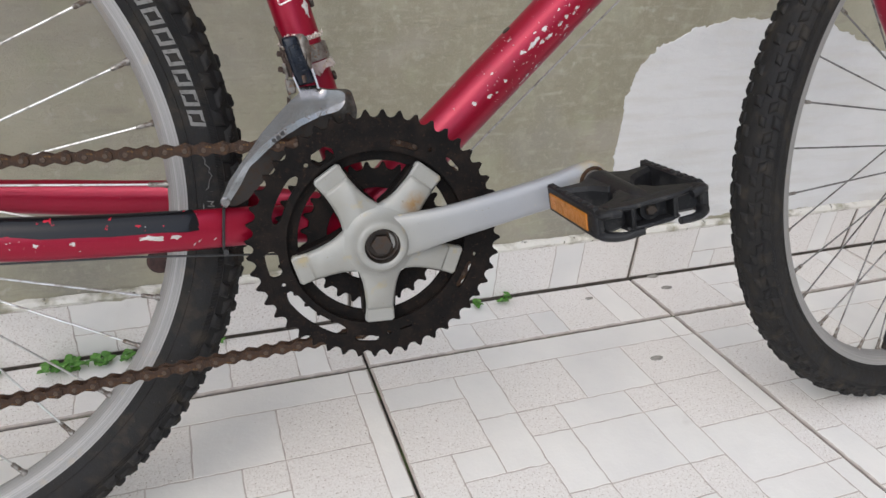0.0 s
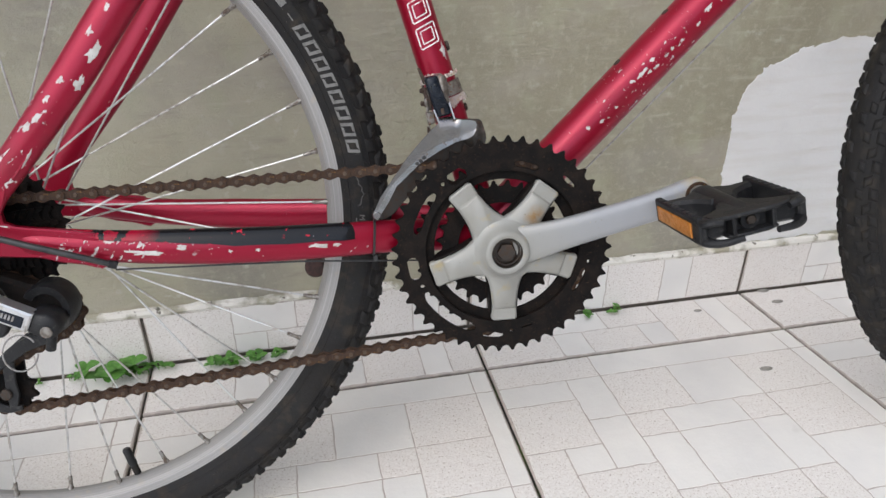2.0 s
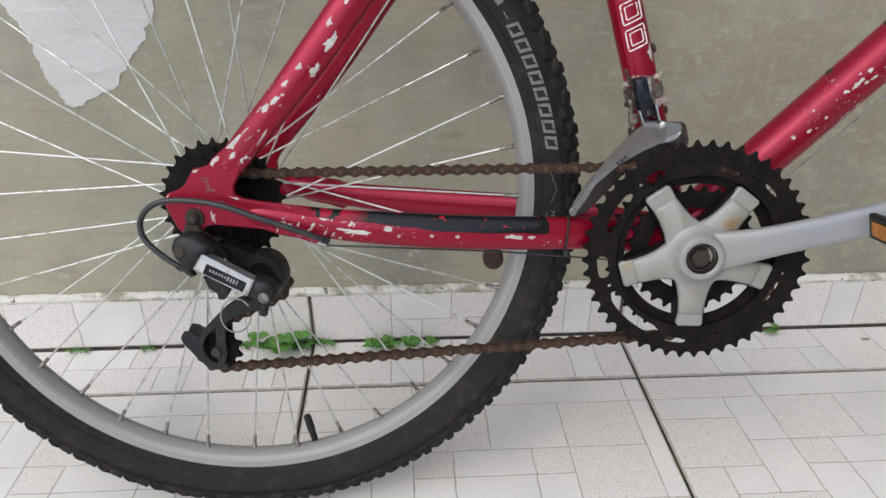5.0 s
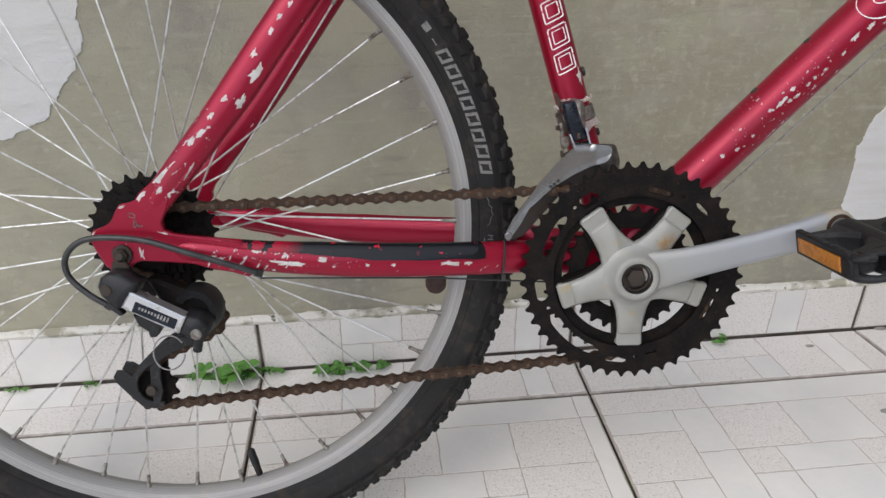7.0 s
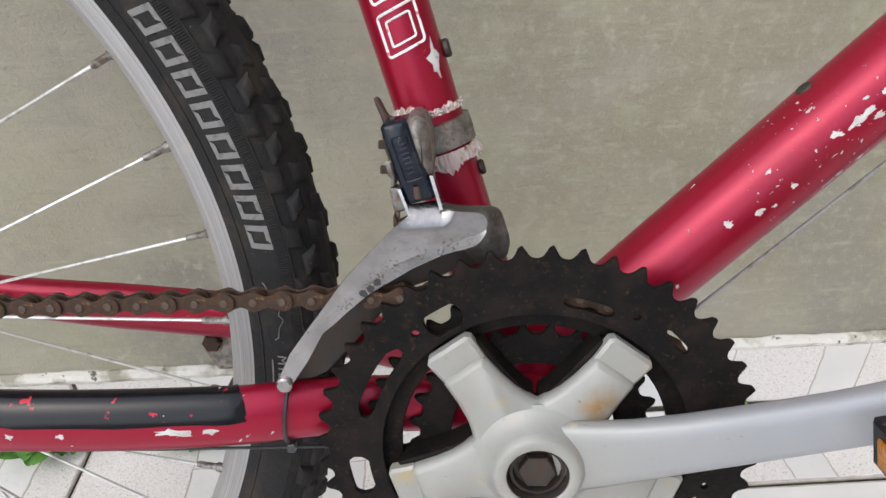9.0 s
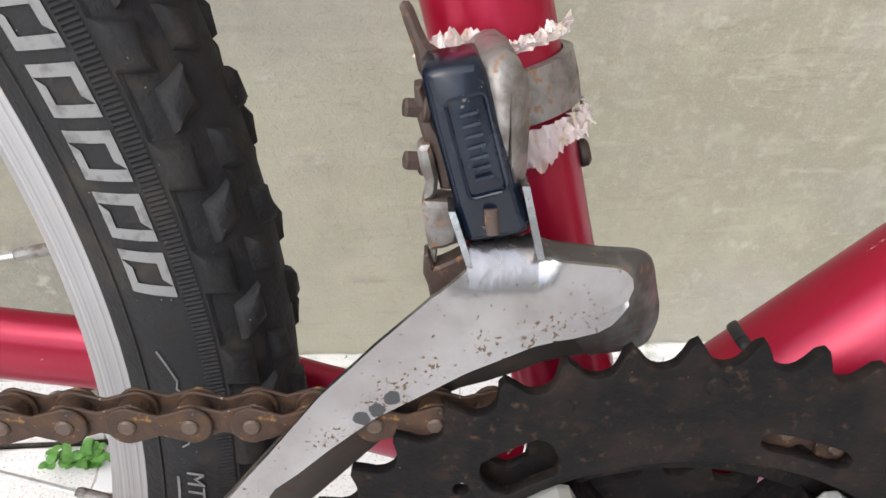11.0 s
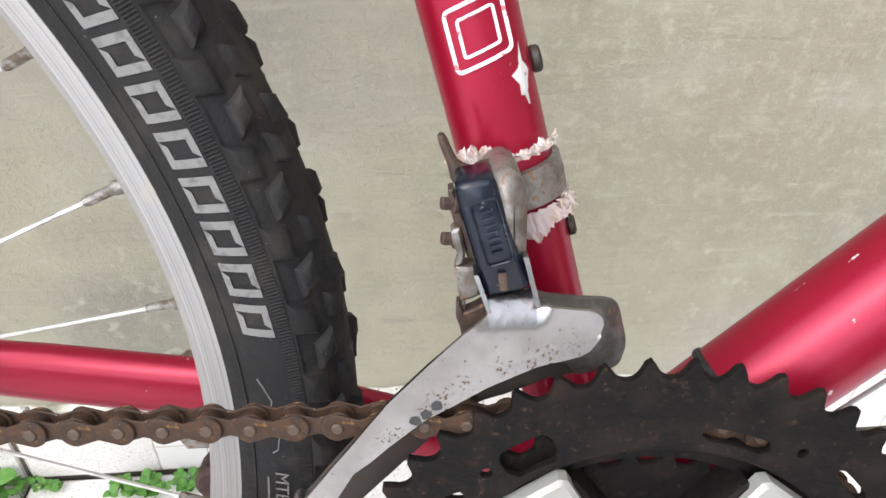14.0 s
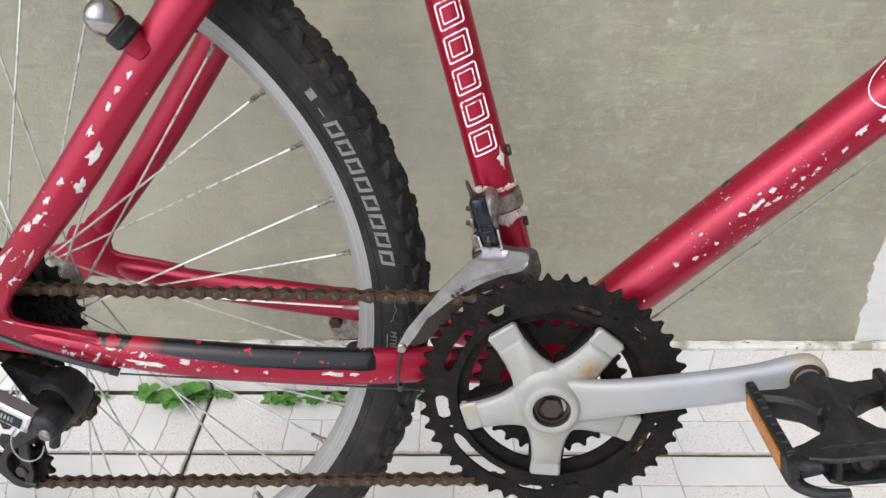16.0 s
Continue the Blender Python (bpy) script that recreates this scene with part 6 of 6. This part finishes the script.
for s in (-1, 1):
    g = Geo()
    g.prism([(-0.0900, -0.0095), (-0.1640, -0.0100), (-0.1690, -0.0060), (-0.1690, 0.0060), (-0.1640, 0.0105), (-0.0900, 0.0110)], lambda a, b, d: on_pedal(d, a, b), s * 0.0385 - 0.0032, s * 0.0385 + 0.0032, 0.0012)
    plate = part("side_plate", g, m_plastic, pedal, "toothed black plastic side plate")
    for k in range(9):
        g = Geo()
        g.box(on_pedal(s * 0.0385, -0.0935 - k * 0.0085, 0.0106), (0.0044, 0.0034, 0.0018), 0.0007, turn=pose(0, 0, 0, 0, -11.7, 0))
        part("grip_tooth", g, m_plastic, plate)
    g = Geo()
    g.prism([(-0.0960, -0.0060), (-0.1560, -0.0060), (-0.1560, 0.0060), (-0.0960, 0.0060)], lambda a, b, d: on_pedal(d, a, b), s * 0.0418 - 0.0012, s * 0.0418 + 0.0012, 0.0006)
    part("reflector", g, m_amber, plate, "amber reflector strip")
    for zz in (-1, 1):
        g = Geo()
        reach = 1.0 if zz < 0 else 0.45
        pts = smooth_path([(s * 0.0370, -0.1600, zz * 0.0060), (s * 0.0362, -0.1690, zz * 0.0074), (s * (0.0362 - 0.0090 * reach), -0.1690 - 0.0070 * reach, zz * 0.0080), (s * (0.0362 - 0.0230 * reach), -0.1690 - 0.0095 * reach, zz * 0.0070)], 5)
        m = len(pts)
        g.tube([on_pedal(*q) for q in pts], [(0.0040 * (1 - 0.40 * i / m), 0.0054 * (1 - 0.55 * i / m)) for i in range(m)], 10, side=PU)
        part("corner_hook", g, m_plastic, plate)

# ---- bracket on the far chainstay behind the rim ----
g = Geo()
g.prism([(0.228, -0.020), (0.238, -0.012), (0.252, -0.013), (0.262, -0.024), (0.262, -0.050), (0.256, -0.060), (0.236, -0.062), (0.228, -0.048)], flat, 0.060, 0.078, 0.003)
brk = part("stay_bracket", g, m_worn, bike, "rusty dark bracket on the far chainstay")
g = Geo()
g.lathe([(0.0001, 0.052), (0.0085, 0.052), (0.0108, 0.0545), (0.0112, 0.066), (0.0100, 0.072), (0.0001, 0.072)], (0.2515, 0, -0.0760), (0, 1, 0), 24, closed=False)
part("rubber_block", g, m_block, brk, "dull red-brown round block")
g = Geo()
g.disc((0.236, 0.061, -0.040), (0, -1, 0), 0.006, 0.006, 6)
part("clamp_bolt", g, m_rust, brk)

# ---- printed outlines on the frame ----
def tube_print(origin, axis, radius, pts, mat, name, label, wide=0.0007):
    """A closed line laid on a round tube: points are (along, turn about the axis from the right side)."""
    a = Vector(axis).normalized()
    n = Vector((0, -1, 0))
    b = a.cross(n)
    geo = Geo()
    fine = []
    for (s0, t0), (s1, t1) in zip(pts, [*pts[1:], pts[0]]):
        n_in = max(1, int(math.hypot(s1 - s0, (t1 - t0) * radius) / 0.0012))
        fine += [(s0 + (s1 - s0) * k / n_in, t0 + (t1 - t0) * k / n_in) for k in range(n_in)]
    path = [Vector(origin) + a * s + (n * math.cos(t) + b * math.sin(t)) * (radius + 0.0002) for s, t in fine]
    geo.tube([*path, path[0]], [(wide, 0.00025)] * (len(path) + 1), 6, side=None)
    return part(name, geo, mat, frame_tube, label)


def rounded(cx, cy, hx, hy, r, n=4, slant=0.0):
    out = []
    for sx, sy, a0 in ((1, 1, 0), (-1, 1, 90), (-1, -1, 180), (1, -1, 270)):
        for k in range(n + 1):
            t = radians(a0 + 90 * k / n)
            px, py = sx * (hx - r) + r * math.cos(t), sy * (hy - r) + r * math.sin(t)
            out.append((cx + px + slant * py, cy + py))
    return out


ORIGIN = seat_tube_at(0.1475)
for k in range(6):
    s = 0.0002 + k * 0.0222
    pts = [(x, y / 0.0147) for x, y in rounded(s, 0.0010, 0.0086, 0.0088, 0.0016, slant=0.18)]
    tube_print(ORIGIN, ST_D, 0.0147, pts, m_white_print, "outline_block", "white outlined plain block", 0.0006)
    pts = [(x, y / 0.0147) for x, y in rounded(s, 0.0010, 0.0052, 0.0054, 0.0008, slant=0.18)]
    tube_print(ORIGIN, ST_D, 0.0147, pts, m_white_print, "outline_block", "white outlined plain block", 0.0005)
DT_D = Vector((0.7071, 0, 0.7071))
E0 = Vector((0.422, 0, -0.0285)) + DT_D * 0.3405
for hx, hy in ((0.050, 0.0235), (0.036, 0.0105)):
    tube_print(E0, DT_D, 0.0206, [(hx * math.cos(t), -0.53 + hy * math.sin(t) / 0.0206) for t in (2 * math.pi * k / 48 for k in range(48))], m_white_print, "outline_oval", "white outlined oval emblem", 0.0009)

# ---- weeds in the joint by the wall ----
def leaf(geo, base, d, up, size, fold):
    """A rounded leaf on a stalk, in two folded halves."""
    d = d.normalized()
    s = d.cross(up).normalized()
    tip = base + d * size
    rows = []
    for k in range(6):
        t = k / 5
        w = size * 0.46 * math.sin(math.pi * (0.10 + 0.86 * t)) ** 0.65
        c = base + d * (size * t) + up * (0.12 * size * math.sin(math.pi * t))
        rows.append((c - s * w + up * fold * w, c, c + s * w + up * fold * w))
    geo.add([v for r in rows for v in r], [f for k in range(5) for f in ((k * 3, k * 3 + 1, k * 3 + 4, k * 3 + 3), (k * 3 + 1, k * 3 + 2, k * 3 + 5, k * 3 + 4))])


def weed(x, y, spread, leaves, size, seed):
    rnd = random.Random(seed)
    plant = new("weed")
    plant.matrix_world = pose(x, y, 0)
    tagged(plant, "small green weed growing from the joint by the wall", "weed", "weeds along the wall")
    stems, blades = Geo(), Geo()
    for k in range(leaves):
        a = rnd.uniform(0, 2 * math.pi)
        r = spread * math.sqrt(rnd.random())
        p = Vector((r * math.cos(a), 0.30 * r * math.sin(a) - 0.004, 0))
        h = rnd.uniform(0.35, 1.0) * size * 1.3
        top = p + Vector((rnd.uniform(-0.5, 0.5) * size, rnd.uniform(-0.9, 0.1) * size, h))
        stems.tube([p - Vector((0, 0, 0.006)), p * 0.5 + top * 0.5 + Vector((0, 0, 0.1 * h)), top], 0.0005, 5)
        b = rnd.uniform(0, 2 * math.pi)
        for j in range(rnd.choice((2, 3, 3))):
            d = Vector((math.cos(b + j * 2.1), math.sin(b + j * 2.1), rnd.uniform(-0.15, 0.4)))
            leaf(blades, top, d, Vector((0, 0, 1)), size * rnd.uniform(0.6, 1.1), 0.25)
    part("stems", stems, m_leaf, plant)
    part("leaves", blades, m_leaf, plant)
    return plant


weed(-0.028, 0.186, 0.016, 5, 0.0190, 1)
weed(-0.003, 0.192, 0.012, 4, 0.0205, 2)
weed(0.028, 0.196, 0.030, 14, 0.0075, 3)
weed(0.115, 0.192, 0.022, 15, 0.0085, 4)
weed(0.150, 0.190, 0.026, 18, 0.0080, 5)
weed(0.186, 0.195, 0.016, 9, 0.0075, 6)
weed(0.290, 0.197, 0.022, 10, 0.0065, 7)
weed(0.650, 0.196, 0.008, 5, 0.0075, 8)
weed(0.694, 0.198, 0.007, 5, 0.0080, 9)
weed(-0.125, 0.199, 0.02, 8, 0.005, 10)
weed(-0.20, 0.199, 0.015, 6, 0.005, 11)
weed(-0.30, 0.199, 0.015, 6, 0.005, 12)
weed(-0.07, 0.199, 0.012, 6, 0.006, 13)

# ---- dark square pipe on the wall beyond the front wheel ----
g = Geo()
g.box((1.582, Y_WALL - 0.024, 1.08), (0.125, 0.044, 1.98), 0.006)
pipe = tagged(part("wall_duct", g, m_cloth), "dark violet-grey square duct standing against the wall", "duct")


# small grey flakes of plaster fallen on the tiles
for x, y, r, seed in ((0.838, 0.022, 0.0065, 1), (0.952, 0.198, 0.0070, 2), (0.955, 0.165, 0.0065, 3), (0.820, 0.168, 0.0045, 4)):
    g = Geo()
    ring = [(r * (1.5 + 0.5 * noise.noise((k, seed, 0))) * math.cos(2 * math.pi * k / 9), r * (0.7 + 0.4 * noise.noise((k, seed, 5))) * math.sin(2 * math.pi * k / 9)) for k in range(9)]
    g.prism(ring, lambda a, b, d: (a, b, d), 0.0, 0.0012, 0.0004)
    ob = tagged(part("floor_flake", g, m_flake), "small grey flake of plaster on the tiles", "debris", "flakes on the floor")
    ob.matrix_world = pose(x, y, 0.0006)
